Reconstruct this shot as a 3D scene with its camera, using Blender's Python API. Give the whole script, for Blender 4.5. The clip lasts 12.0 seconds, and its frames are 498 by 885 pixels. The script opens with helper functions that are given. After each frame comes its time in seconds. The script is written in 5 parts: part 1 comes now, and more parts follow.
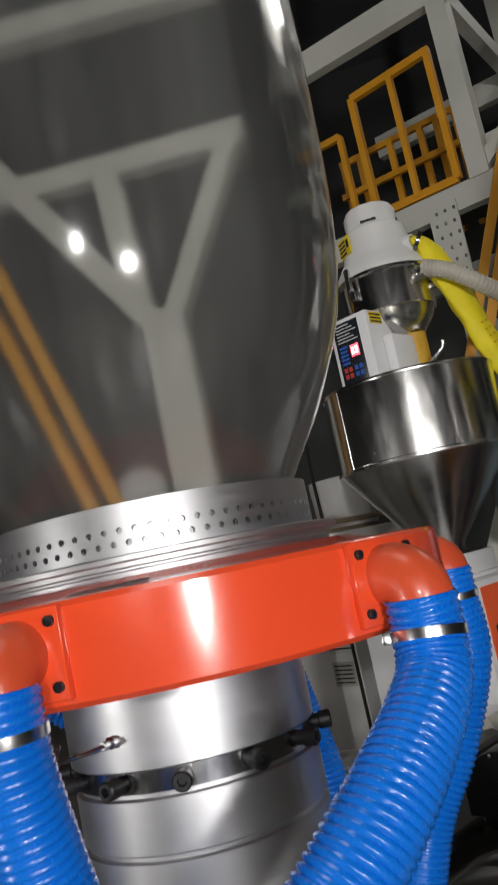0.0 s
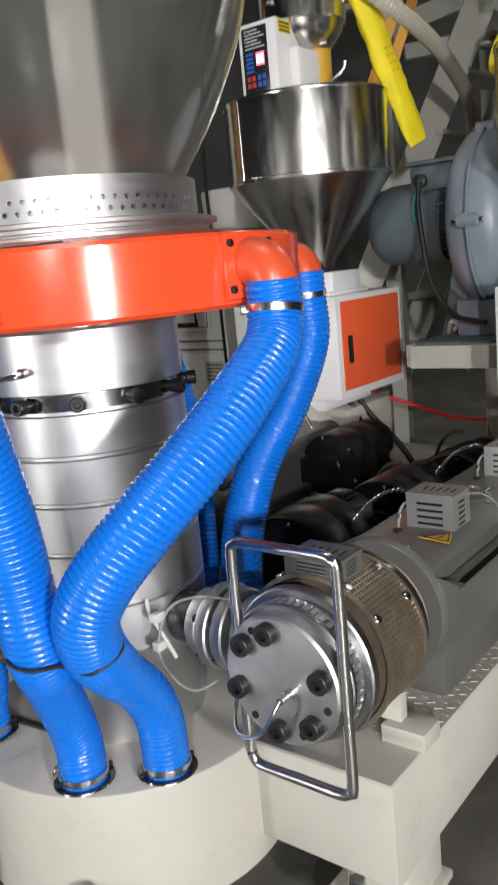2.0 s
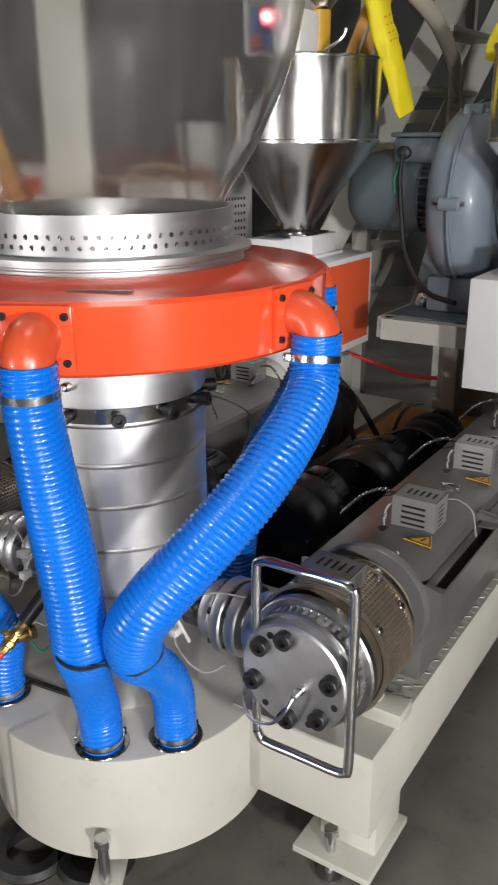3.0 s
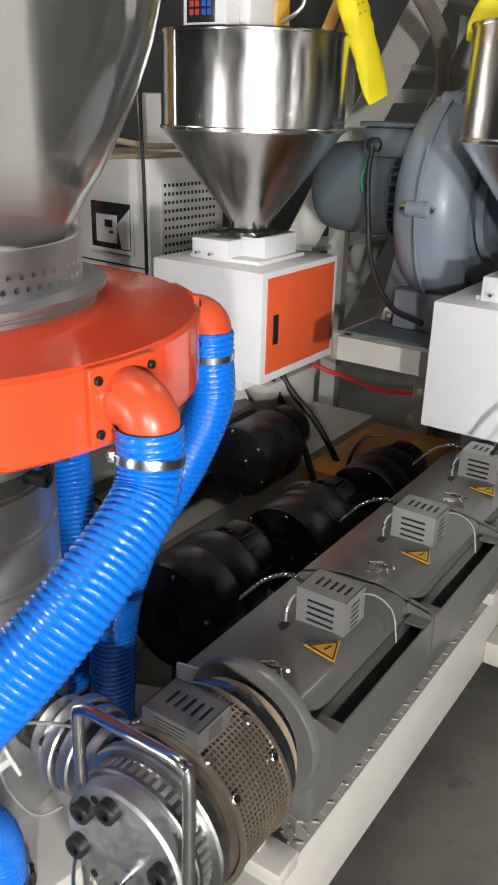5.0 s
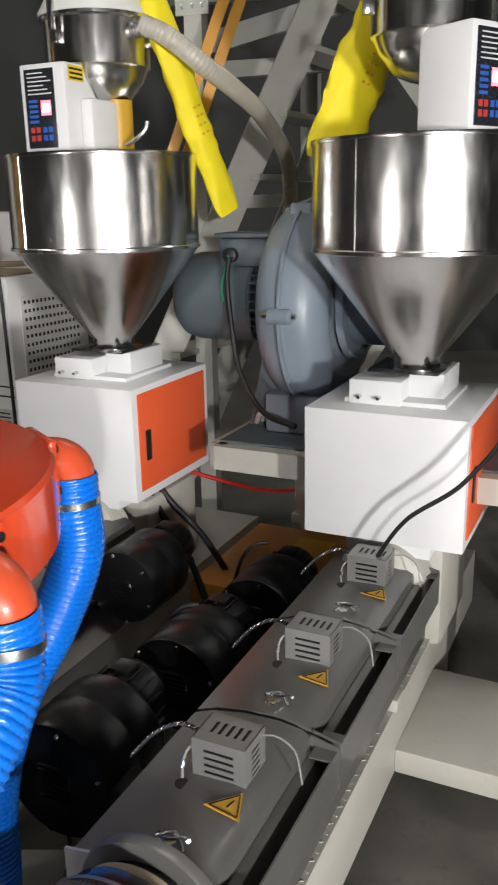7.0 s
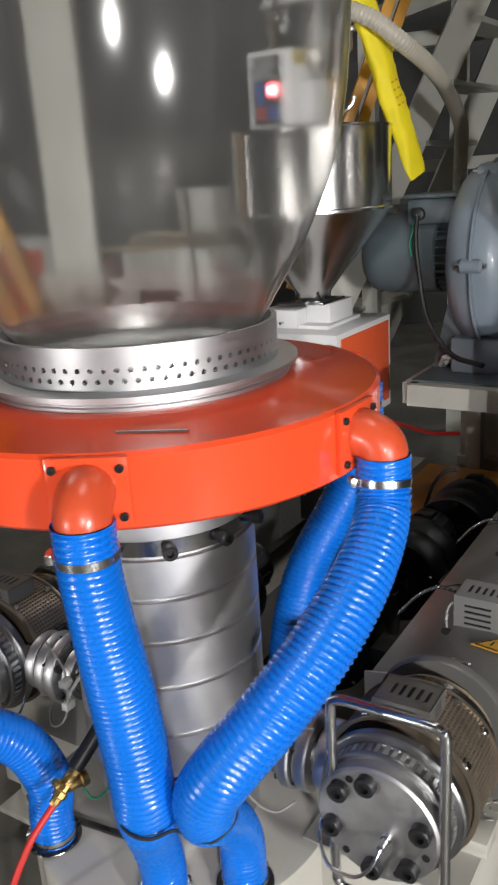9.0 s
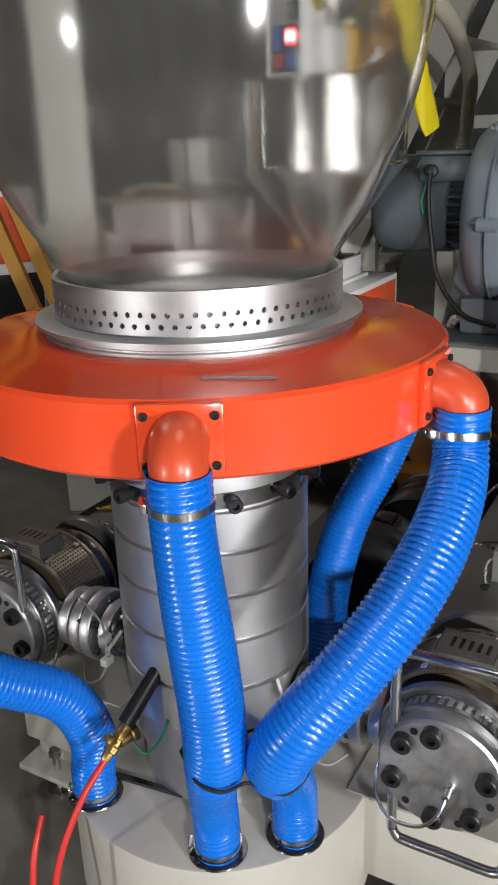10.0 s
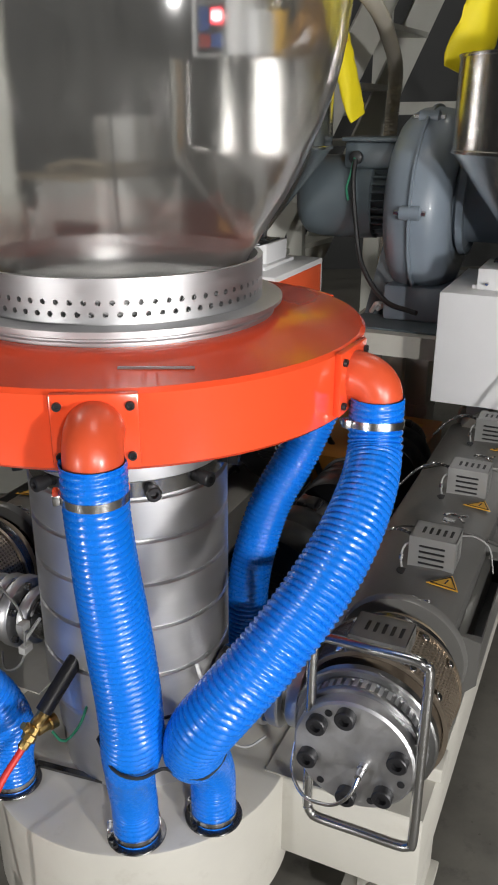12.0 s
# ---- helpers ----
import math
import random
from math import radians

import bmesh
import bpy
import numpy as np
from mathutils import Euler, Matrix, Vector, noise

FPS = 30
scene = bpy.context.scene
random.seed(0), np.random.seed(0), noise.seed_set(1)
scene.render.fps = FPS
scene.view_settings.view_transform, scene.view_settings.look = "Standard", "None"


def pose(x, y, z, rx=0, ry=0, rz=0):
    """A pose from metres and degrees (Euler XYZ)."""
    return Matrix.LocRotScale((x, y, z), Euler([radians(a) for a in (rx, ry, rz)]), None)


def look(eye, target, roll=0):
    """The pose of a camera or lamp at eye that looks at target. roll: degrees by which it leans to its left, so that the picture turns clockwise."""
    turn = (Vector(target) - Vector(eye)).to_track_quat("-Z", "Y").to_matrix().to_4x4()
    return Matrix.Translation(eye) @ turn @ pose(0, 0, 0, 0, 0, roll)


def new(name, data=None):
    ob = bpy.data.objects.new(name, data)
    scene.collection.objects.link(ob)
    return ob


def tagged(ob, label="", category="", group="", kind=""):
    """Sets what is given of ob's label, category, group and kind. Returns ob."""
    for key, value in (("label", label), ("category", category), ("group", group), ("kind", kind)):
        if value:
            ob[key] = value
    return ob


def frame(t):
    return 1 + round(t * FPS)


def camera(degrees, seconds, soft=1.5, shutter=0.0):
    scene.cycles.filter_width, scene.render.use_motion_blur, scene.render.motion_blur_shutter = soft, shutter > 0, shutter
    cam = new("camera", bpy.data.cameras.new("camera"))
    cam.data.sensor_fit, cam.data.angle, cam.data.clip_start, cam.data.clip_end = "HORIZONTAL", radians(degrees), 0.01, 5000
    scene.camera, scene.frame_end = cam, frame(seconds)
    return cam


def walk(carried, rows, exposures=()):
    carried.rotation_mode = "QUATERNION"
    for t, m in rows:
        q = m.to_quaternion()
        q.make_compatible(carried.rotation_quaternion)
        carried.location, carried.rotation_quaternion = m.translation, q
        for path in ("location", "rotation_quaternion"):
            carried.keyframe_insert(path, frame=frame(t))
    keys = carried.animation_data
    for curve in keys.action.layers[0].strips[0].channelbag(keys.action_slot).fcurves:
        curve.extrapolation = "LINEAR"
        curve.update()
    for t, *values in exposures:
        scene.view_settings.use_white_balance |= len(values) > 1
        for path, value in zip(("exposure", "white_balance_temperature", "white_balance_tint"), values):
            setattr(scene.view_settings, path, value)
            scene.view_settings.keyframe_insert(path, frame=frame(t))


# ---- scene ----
cam = camera(33.7, 12.0, 1.8, 0.4)
PATH = [
    (0, (0.399, -1.159, 1.169), (0.008, 0.781, 1.462), -11.8),
    (0.5, (0.382, -1.192, 1.166), (0.037, 0.778, 1.320), -9.4),
    (1, (0.418, -1.290, 1.148), (0.143, 0.691, 1.127), -7.6),
    (1.5, (0.464, -1.380, 1.088), (0.222, 0.596, 0.900), -6.6),
    (2, (0.442, -1.421, 1.125), (0.222, 0.522, 0.705), -5.5),
    (2.5, (0.360, -1.438, 1.248), (0.216, 0.467, 0.654), -3.0),
    (3, (0.277, -1.495, 1.375), (0.251, 0.385, 0.692), -0.2),
    (3.5, (0.311, -1.453, 1.407), (0.370, 0.403, 0.666), 0.4),
    (3.7, (0.338, -1.421, 1.414), (0.417, 0.426, 0.652), 0.3),
    (5.3, (0.539, -1.082, 1.449), (0.436, 0.767, 0.692), 1.2),
    (5.5, (0.557, -1.070, 1.451), (0.437, 0.788, 0.719), 0.8),
    (6, (0.580, -1.043, 1.459), (0.546, 0.836, 0.776), -0.4),
    (6.5, (0.574, -1.019, 1.488), (0.724, 0.879, 0.875), -1.0),
    (6.7, (0.564, -1.015, 1.496), (0.789, 0.887, 0.919), -1.1),
    (8.5, (0.270, -1.319, 1.486), (0.266, 0.608, 0.952), -2.7),
    (9, (0.185, -1.359, 1.483), (0.166, 0.548, 0.879), -3.6),
    (9.5, (0.075, -1.336, 1.478), (0.106, 0.559, 0.839), -3.1),
    (10, (0.013, -1.332, 1.463), (0.096, 0.543, 0.771), -1.9),
    (10.5, (0.010, -1.343, 1.464), (0.115, 0.524, 0.754), -1.2),
    (11, (0.024, -1.345, 1.465), (0.176, 0.510, 0.733), -0.6),
    (11.5, (0.040, -1.338, 1.466), (0.235, 0.509, 0.724), -0.1),
    (12, (0.031, -1.333, 1.477), (0.280, 0.508, 0.736), 0.2),
]
EXPOSURES = [(0, -0.54), (0.5, -0.64), (1, -0.1), (1.5, 0.2), (3.5, 0.12), (5.5, 0.56), (6.5, 0.48), (8.5, 0.22), (9.5, 0.04), (12, 0.1)]
walk(cam, [(t, look(eye, target, roll)) for t, eye, target, roll in PATH], exposures=EXPOSURES)

# ---- light ----
world = bpy.data.worlds.new("hall")
scene.world = world
world.use_nodes = True
world.node_tree.nodes["Background"].inputs[0].default_value = (0.55, 0.6, 0.7, 1)
world.node_tree.nodes["Background"].inputs[1].default_value = 0.05



def area(name, eye, target, size, watts, colour=(1, 0.97, 0.92)):
    lamp = bpy.data.lights.new(name, "AREA")
    lamp.shape, lamp.size, lamp.energy, lamp.color = "DISK", size, watts, colour
    ob = new(name, lamp)
    ob.matrix_world = look(eye, target)
    return ob


FLOODS = [((1.9, -3.5, 1.12), 0.25, 98), ((-2.9, -2.7, 0.95), 0.2, 36), ((0.68, -4.2, 1.68), 0.14, 72)]
# added overhead fill, never in view: brightens the background and upper faces
FILLS = [(0.35, -0.75, 5.0), (3.2, 3.4, 5.0), (-2.8, 2.6, 5.0)]
for c, d, w in FLOODS:
    area("flood_light", (c[0], c[1] + 0.06, c[2]), (0.3, 0.3, 1.1), d, w, (1, 0.98, 0.96))
for b, w in zip(FILLS, (12, 34, 34)):
    area("bay_light", (b[0], b[1], b[2] - 0.03), (b[0], b[1], 0), 1.3, w)

# ---- materials ----


class Nodes:
    def __init__(self, name):
        self.mat = bpy.data.materials.new(name)
        self.mat.use_nodes = True
        self.t = self.mat.node_tree
        self.b = self.t.nodes["Principled BSDF"]

    def add(self, kind, **values):
        n = self.t.nodes.new(kind)
        for k, v in values.items():
            n.inputs[k.replace("_", " ")].default_value = v
        return n

    def link(self, a, out, b, inp):
        self.t.links.new(a.outputs[out], b.inputs[inp])


def ramp(n, src, out, stops):
    r = n.add("ShaderNodeValToRGB")
    e = r.color_ramp.elements
    while len(e) < len(stops):
        e.new(0.5)
    for el, (p, c) in zip(e, stops):
        el.position = p
        el.color = (*c, 1) if len(c) == 3 else c
    n.link(src, out, r, 0)
    return r


def scaled(c, k):
    return tuple(min(1, v * k) for v in c)


def paint(name, colour, rough=0.4, metal=0.0, vary=0.12, wear=0.25, scale=6.0, grain=180.0, bump=0.05, coat=0.0, stretch=(1, 1, 1), stain=None, spec=0.5):
    """Surface with a large soft variation, a fine grain in roughness and relief."""
    n = Nodes(name)
    co = n.add("ShaderNodeTexCoord")
    mp = n.add("ShaderNodeMapping")
    mp.inputs["Scale"].default_value = stretch
    n.link(co, "Object", mp, 0)
    big = n.add("ShaderNodeTexNoise", Scale=scale, Detail=6, Roughness=0.6)
    fine = n.add("ShaderNodeTexNoise", Scale=grain, Detail=3, Roughness=0.6)
    n.link(mp, 0, big, 0)
    n.link(mp, 0, fine, 0)
    cr = ramp(n, big, 0, [(0.3, scaled(colour, 1 - vary)), (0.55, colour), (0.75, scaled(colour, 1 + vary))])
    last = cr
    if stain:
        sn = n.add("ShaderNodeTexNoise", Scale=scale * 2.7, Detail=8, Roughness=0.75)
        n.link(mp, 0, sn, 0)
        sr = ramp(n, sn, 0, [(0.56, (0, 0, 0)), (0.72, (1, 1, 1))])
        mx = n.add("ShaderNodeMix")
        mx.data_type = "RGBA"
        n.link(sr, 0, mx, 0)
        n.link(cr, 0, mx, 6)
        mx.inputs[7].default_value = (*stain, 1)
        n.link(mx, 2, n.b, "Base Color")
    else:
        n.link(last, 0, n.b, "Base Color")
    rr = n.add("ShaderNodeMapRange")
    rr.inputs[3].default_value = max(0.02, rough * (1 - wear))
    rr.inputs[4].default_value = min(1, rough * (1 + wear))
    mixv = n.add("ShaderNodeMath")
    mixv.operation = "ADD"
    half = n.add("ShaderNodeMath")
    half.operation = "MULTIPLY"
    half.inputs[1].default_value = 0.5
    n.link(big, 0, mixv, 0)
    n.link(fine, 0, mixv, 1)
    n.link(mixv, 0, half, 0)
    rr.inputs[1].default_value, rr.inputs[2].default_value = 0.3, 0.7
    n.link(half, 0, rr, 0)
    n.link(rr, 0, n.b, "Roughness")
    n.b.inputs["Metallic"].default_value = metal
    n.b.inputs["Specular IOR Level"].default_value = spec
    if coat:
        n.b.inputs["Coat Weight"].default_value = coat
        n.b.inputs["Coat Roughness"].default_value = 0.08
    if bump:
        bp = n.add("ShaderNodeBump", Strength=bump, Distance=0.002)
        n.link(fine, 0, bp, "Height")
        n.link(bp, 0, n.b, "Normal")
    return n.mat


RED = paint("red_enamel", (0.88, 0.085, 0.026), 0.17, vary=0.06, scale=4, bump=0.02, coat=0.4)
ELBOWR = paint("dull_red_lacquer", (0.66, 0.085, 0.03), 0.36, vary=0.1, wear=0.3, scale=14, grain=120, bump=0.06, coat=0.15)
ORANGE = paint("orange_enamel", (0.85, 0.125, 0.04), 0.4, vary=0.05)
BLUE = paint("blue_pvc", (0.004, 0.162, 0.69), 0.27, vary=0.1, scale=5, bump=0.02, coat=0.2)
WHITE = paint("white_enamel", (0.78, 0.78, 0.79), 0.42, vary=0.03, bump=0.02)
CREAM = paint("cream_machine_paint", (0.50, 0.485, 0.435), 0.45, vary=0.07, scale=5, bump=0.05, stain=(0.44, 0.42, 0.37))
STEELW = paint("pale_grey_beam_paint", (0.5, 0.5, 0.45), 0.5, vary=0.1, scale=3, bump=0.05)
STEEL = paint("turned_steel", (0.66, 0.66, 0.67), 0.44, 1.0, vary=0.06, wear=0.14, scale=5, grain=60, bump=0.006, stretch=(1, 1, 5))
STEELD = paint("dark_turned_steel", (0.36, 0.36, 0.36), 0.36, 1.0, vary=0.15, wear=0.3, scale=9, grain=60, bump=0.02)
PLATE = paint("milled_steel_plate", (0.55, 0.55, 0.56), 0.46, 1.0, vary=0.18, wear=0.3, scale=14, grain=90, bump=0.04)
ALU = paint("brushed_aluminium", (0.52, 0.52, 0.53), 0.46, 1.0, vary=0.05, wear=0.15, scale=8, grain=70, bump=0.006, stretch=(1, 1, 8))
POLISH = paint("polished_stainless", (0.72, 0.71, 0.69), 0.2, 1.0, vary=0.06, wear=0.4, scale=5, grain=40, bump=0.008, stretch=(1, 1, 0.3))
CHROME = paint("chromed_tube", (0.62, 0.62, 0.62), 0.24, 1.0, vary=0.03, wear=0.08, scale=9, bump=0.0)
COVER = paint("grey_sheet_cover", (0.145, 0.143, 0.135), 0.36, 0.25, vary=0.1, scale=5, bump=0.03, coat=0.15)
JBOX = paint("grey_junction_box", (0.33, 0.33, 0.32), 0.4, 0.5, vary=0.08)
BLACK = paint("black_enamel", (0.006, 0.006, 0.007), 0.33, vary=0.2, wear=0.08, scale=8, grain=160, bump=0.0, spec=0.4)
RUBBER = paint("black_rubber", (0.012, 0.012, 0.013), 0.5, vary=0.2)
OXIDE = paint("black_oxide_bolt", (0.02, 0.02, 0.022), 0.42, 0.3, vary=0.2, scale=30)
BLOWER = paint("blue_grey_casting", (0.23, 0.275, 0.325), 0.38, vary=0.08, scale=6, grain=220, bump=0.1, coat=0.1)
BLOWER_D = paint("dark_blue_grey_motor", (0.095, 0.12, 0.135), 0.42, vary=0.12, scale=6, grain=220, bump=0.1)
YELLOW = paint("yellow_rail_paint", (0.62, 0.28, 0.012), 0.4, vary=0.1, scale=6)
BAG = paint("yellow_filter_cloth", (0.85, 0.7, 0.012), 0.65, vary=0.07, scale=8, grain=400, bump=0.2)
TRAYC = paint("orange_board", (0.5, 0.21, 0.035), 0.35, vary=0.15, scale=3, stretch=(1, 6, 1), coat=0.1)
BRASS = paint("brass", (0.42, 0.29, 0.11), 0.42, 1.0, vary=0.15, scale=30)
REDRUB = paint("red_cable", (0.62, 0.03, 0.025), 0.45, vary=0.1)
GREENW = paint("green_wire", (0.02, 0.22, 0.12), 0.5)
WIREW = paint("white_wire", (0.6, 0.6, 0.58), 0.45, vary=0.1)
WIREG = paint("grey_white_sleeving", (0.27, 0.27, 0.26), 0.5, vary=0.15, scale=30)
BAND = paint("brown_heater_band", (0.17, 0.135, 0.10), 0.45, 0.5, vary=0.2, scale=20)
MESH = paint("bronze_mesh_guard", (0.36, 0.30, 0.235), 0.38, 0.8, vary=0.15, scale=12)
CONC = paint("concrete_floor", (0.15, 0.143, 0.124), 0.4, vary=0.42, wear=0.45, scale=3.2, grain=70, bump=0.15, stain=(0.07, 0.068, 0.06))
WALLM = paint("dark_cladding", (0.05, 0.052, 0.052), 0.6, vary=0.2, scale=1.5, bump=0.05)
CEILM = paint("dark_roof_sheet", (0.09, 0.095, 0.1), 0.6, vary=0.2, scale=1.5)
CABM = paint("light_grey_cabinet", (0.68, 0.675, 0.66), 0.45, vary=0.05, scale=4)
LABELY = paint("yellow_sticker", (0.8, 0.6, 0.02), 0.4, vary=0.04)
SIGNY = paint("orange_yellow_sticker", (0.82, 0.45, 0.04), 0.4, vary=0.05)
LABELA = paint("amber_sticker", (0.62, 0.36, 0.04), 0.4, vary=0.06)
DARKP = paint("dark_display_film", (0.02, 0.022, 0.028), 0.25, vary=0.1)
BLUEP = paint("blue_button_film", (0.03, 0.12, 0.5), 0.4)
REDP = paint("red_button_film", (0.5, 0.05, 0.04), 0.4)
GLASSY = paint("oily_dark_steel", (0.16, 0.16, 0.16), 0.22, 0.9, vary=0.3, wear=0.5, scale=20)
BANDS = paint("bright_grooved_steel", (0.4, 0.4, 0.41), 0.2, 1.0, vary=0.3, wear=0.4, scale=16, grain=50, bump=0.02)
WOOD = paint("pale_cardboard", (0.3, 0.24, 0.16), 0.7, vary=0.12, scale=4)
CLOTH = paint("grey_sacking", (0.3, 0.3, 0.28), 0.8, vary=0.15, scale=20, bump=0.3)


def glow(name, colour, strength):
    n = Nodes(name)
    n.b.inputs["Base Color"].default_value = (*colour, 1)
    n.b.inputs["Emission Color"].default_value = (*colour, 1)
    n.b.inputs["Emission Strength"].default_value = strength
    return n.mat


LEDRED = glow("red_led_digits", (1, 0.06, 0.08), 6)
LEDPINK = glow("white_led_digits", (1, 0.7, 0.72), 9)
LAMPW = glow("lamp_diffuser", (1, 0.97, 0.93), 30)
FILLW = glow("fill_diffuser", (1, 0.97, 0.93), 2)


def film_material():
    """Thin blown film: mostly see-through, softly scattering, with a plain gloss."""
    n = Nodes("clear_blown_film")
    out = n.t.nodes["Material Output"]
    n.t.nodes.remove(n.b)
    clear = n.add("ShaderNodeBsdfTransparent", Color=(0.93, 0.93, 0.92, 1))
    soft = n.add("ShaderNodeBsdfRefraction", Color=(0.9, 0.9, 0.89, 1), Roughness=0.72, IOR=1.006)
    gloss = n.add("ShaderNodeBsdfGlossy", Color=(1, 1, 1, 1), Roughness=0.1)
    milk = n.add("ShaderNodeBsdfDiffuse", Color=(0.75, 0.75, 0.72, 1))
    co = n.add("ShaderNodeTexCoord")
    mp = n.add("ShaderNodeMapping")
    mp.inputs["Scale"].default_value = (9, 9, 0.7)
    n.link(co, "Object", mp, 0)
    streak = n.add("ShaderNodeTexNoise", Scale=2.0, Detail=5, Roughness=0.6)
    n.link(mp, 0, streak, 0)
    bp = n.add("ShaderNodeBump", Strength=0.006, Distance=0.01)
    n.link(streak, 0, bp, "Height")
    n.link(bp, 0, gloss, "Normal")
    haze = n.add("ShaderNodeMapRange")
    haze.inputs[1].default_value, haze.inputs[2].default_value = 0.35, 0.7
    haze.inputs[3].default_value, haze.inputs[4].default_value = 0.022, 0.045
    n.link(streak, 0, haze, 0)
    m1 = n.add("ShaderNodeMixShader", Fac=0.9)
    n.link(clear, 0, m1, 1)
    n.link(soft, 0, m1, 2)
    m2 = n.add("ShaderNodeMixShader")
    n.link(haze, 0, m2, 0)
    n.link(m1, 0, m2, 1)
    n.link(milk, 0, m2, 2)
    lw = n.add("ShaderNodeLayerWeight", Blend=0.5)
    pw = n.add("ShaderNodeMath")
    pw.operation, pw.inputs[1].default_value = "POWER", 4.0
    n.link(lw, "Facing", pw, 0)
    fr = n.add("ShaderNodeMapRange")
    fr.inputs[3].default_value, fr.inputs[4].default_value = 0.06, 0.85
    n.link(pw, 0, fr, 0)
    m3 = n.add("ShaderNodeMixShader")
    n.link(fr, 0, m3, 0)
    n.link(m2, 0, m3, 1)
    n.link(gloss, 0, m3, 2)
    n.link(m3, 0, out, "Surface")
    return n.mat


FILM = film_material()


def clear_plastic():
    n = Nodes("clear_suction_hose")
    n.b.inputs["Base Color"].default_value = (0.62, 0.58, 0.5, 1)
    n.b.inputs["Roughness"].default_value = 0.25
    n.b.inputs["Transmission Weight"].default_value = 0.35
    return n.mat


CLEARH = clear_plastic()

# ---- building helpers ----


def finish(bm, name, material, smooth=True, angle=40):
    me = bpy.data.meshes.new(name)
    bmesh.ops.recalc_face_normals(bm, faces=bm.faces)
    if smooth:
        for f in bm.faces:
            f.smooth = True
        lim = radians(angle)
        for e in bm.edges:
            if len(e.link_faces) != 2 or e.calc_face_angle(0) > lim:
                e.smooth = False
    bm.to_mesh(me)
    bm.free()
    me.materials.append(material)
    return me


def part(name, bm, material, parent, label="", angle=40):
    ob = new(name, finish(bm, name, material, angle=angle))
    ob.parent = parent
    if label:
        tagged(ob, label)
    return ob


def thing(name, m, label, category, group="", kind=""):
    ob = new(name)
    ob.matrix_world = m
    return tagged(ob, label, category, group, kind)


def solid(name, bm, material, m, label, category, group="", kind="", angle=40):
    ob = new(name, finish(bm, name, material, angle=angle))
    ob.matrix_world = m
    return tagged(ob, label, category, group, kind)


def box(bm, x0, x1, y0, y1, z0, z1, bevel=0.0, m=None):
    vs = [bm.verts.new((x, y, z)) for x in (x0, x1) for y in (y0, y1) for z in (z0, z1)]
    quads = [(0, 1, 3, 2), (4, 6, 7, 5), (0, 4, 5, 1), (2, 3, 7, 6), (0, 2, 6, 4), (1, 5, 7, 3)]
    fs = [bm.faces.new([vs[i] for i in q]) for q in quads]
    if bevel:
        es = list({e for f in fs for e in f.edges})
        r = bmesh.ops.bevel(bm, geom=es, offset=bevel, segments=2, profile=0.5, affect="EDGES")
        vs = list({v for f in r["faces"] for v in f.verts} | {v for v in vs if v.is_valid})
    if m is not None:
        bmesh.ops.transform(bm, matrix=m, verts=vs)
    return bm


def lathe(bm, profile, seg=48, m=None, closed=False):
    """Turn (radius, height) points about the z axis."""
    rings = []
    for r, z in profile:
        if r < 1e-5:
            rings.append([bm.verts.new((0, 0, z))])
        else:
            rings.append([bm.verts.new((r * math.cos(2 * math.pi * i / seg), r * math.sin(2 * math.pi * i / seg), z)) for i in range(seg)])
    pairs = list(zip(rings, rings[1:]))
    if closed:
        pairs.append((rings[-1], rings[0]))
    for a, b in pairs:
        for i in range(seg):
            j = (i + 1) % seg
            if len(a) == 1 and len(b) == 1:
                continue
            if len(a) == 1:
                bm.faces.new((a[0], b[i], b[j]))
            elif len(b) == 1:
                bm.faces.new((a[i], b[0], a[j]))
            else:
                bm.faces.new((a[i], b[i], b[j], a[j]))
    if m is not None:
        bmesh.ops.transform(bm, matrix=m, verts=[v for r in rings for v in r])
    return bm


def disc(bm, r, z0, z1, seg=32, bevel=0.0, m=None):
    b = bevel
    return lathe(bm, [(0, z0), (r - b, z0), (r, z0 + b), (r, z1 - b), (r - b, z1), (0, z1)] if b else [(0, z0), (r, z0), (r, z1), (0, z1)], seg, m)


def spline(points, step):
    """Evenly spaced points on a Catmull-Rom curve."""
    p = [Vector(q) for q in points]
    p = [p[0] * 2 - p[1]] + p + [p[-1] * 2 - p[-2]]
    fine = []
    for i in range(1, len(p) - 2):
        for k in range(60):
            u = k / 60
            fine.append(0.5 * ((2 * p[i]) + (p[i + 1] - p[i - 1]) * u + (2 * p[i - 1] - 5 * p[i] + 4 * p[i + 1] - p[i + 2]) * u * u + (3 * p[i] - p[i - 1] - 3 * p[i + 1] + p[i + 2]) * u ** 3))
    fine.append(p[-2])
    out, need = [fine[0]], step
    for a, b in zip(fine, fine[1:]):
        d = (b - a).length
        while d >= need and d > 0:
            a = a + (b - a) * (need / d)
            out.append(a)
            d = (b - a).length
            need = step
        need -= d
    return out


def frames_along(pts):
    """Tangent and two steady normals at each point."""
    res, n = [], None
    for i, q in enumerate(pts):
        t = (pts[min(i + 1, len(pts) - 1)] - pts[max(i - 1, 0)]).normalized()
        if n is None:
            n = t.orthogonal().normalized()
        n = (n - t * n.dot(t)).normalized()
        res.append((q, t, n, t.cross(n)))
    return res


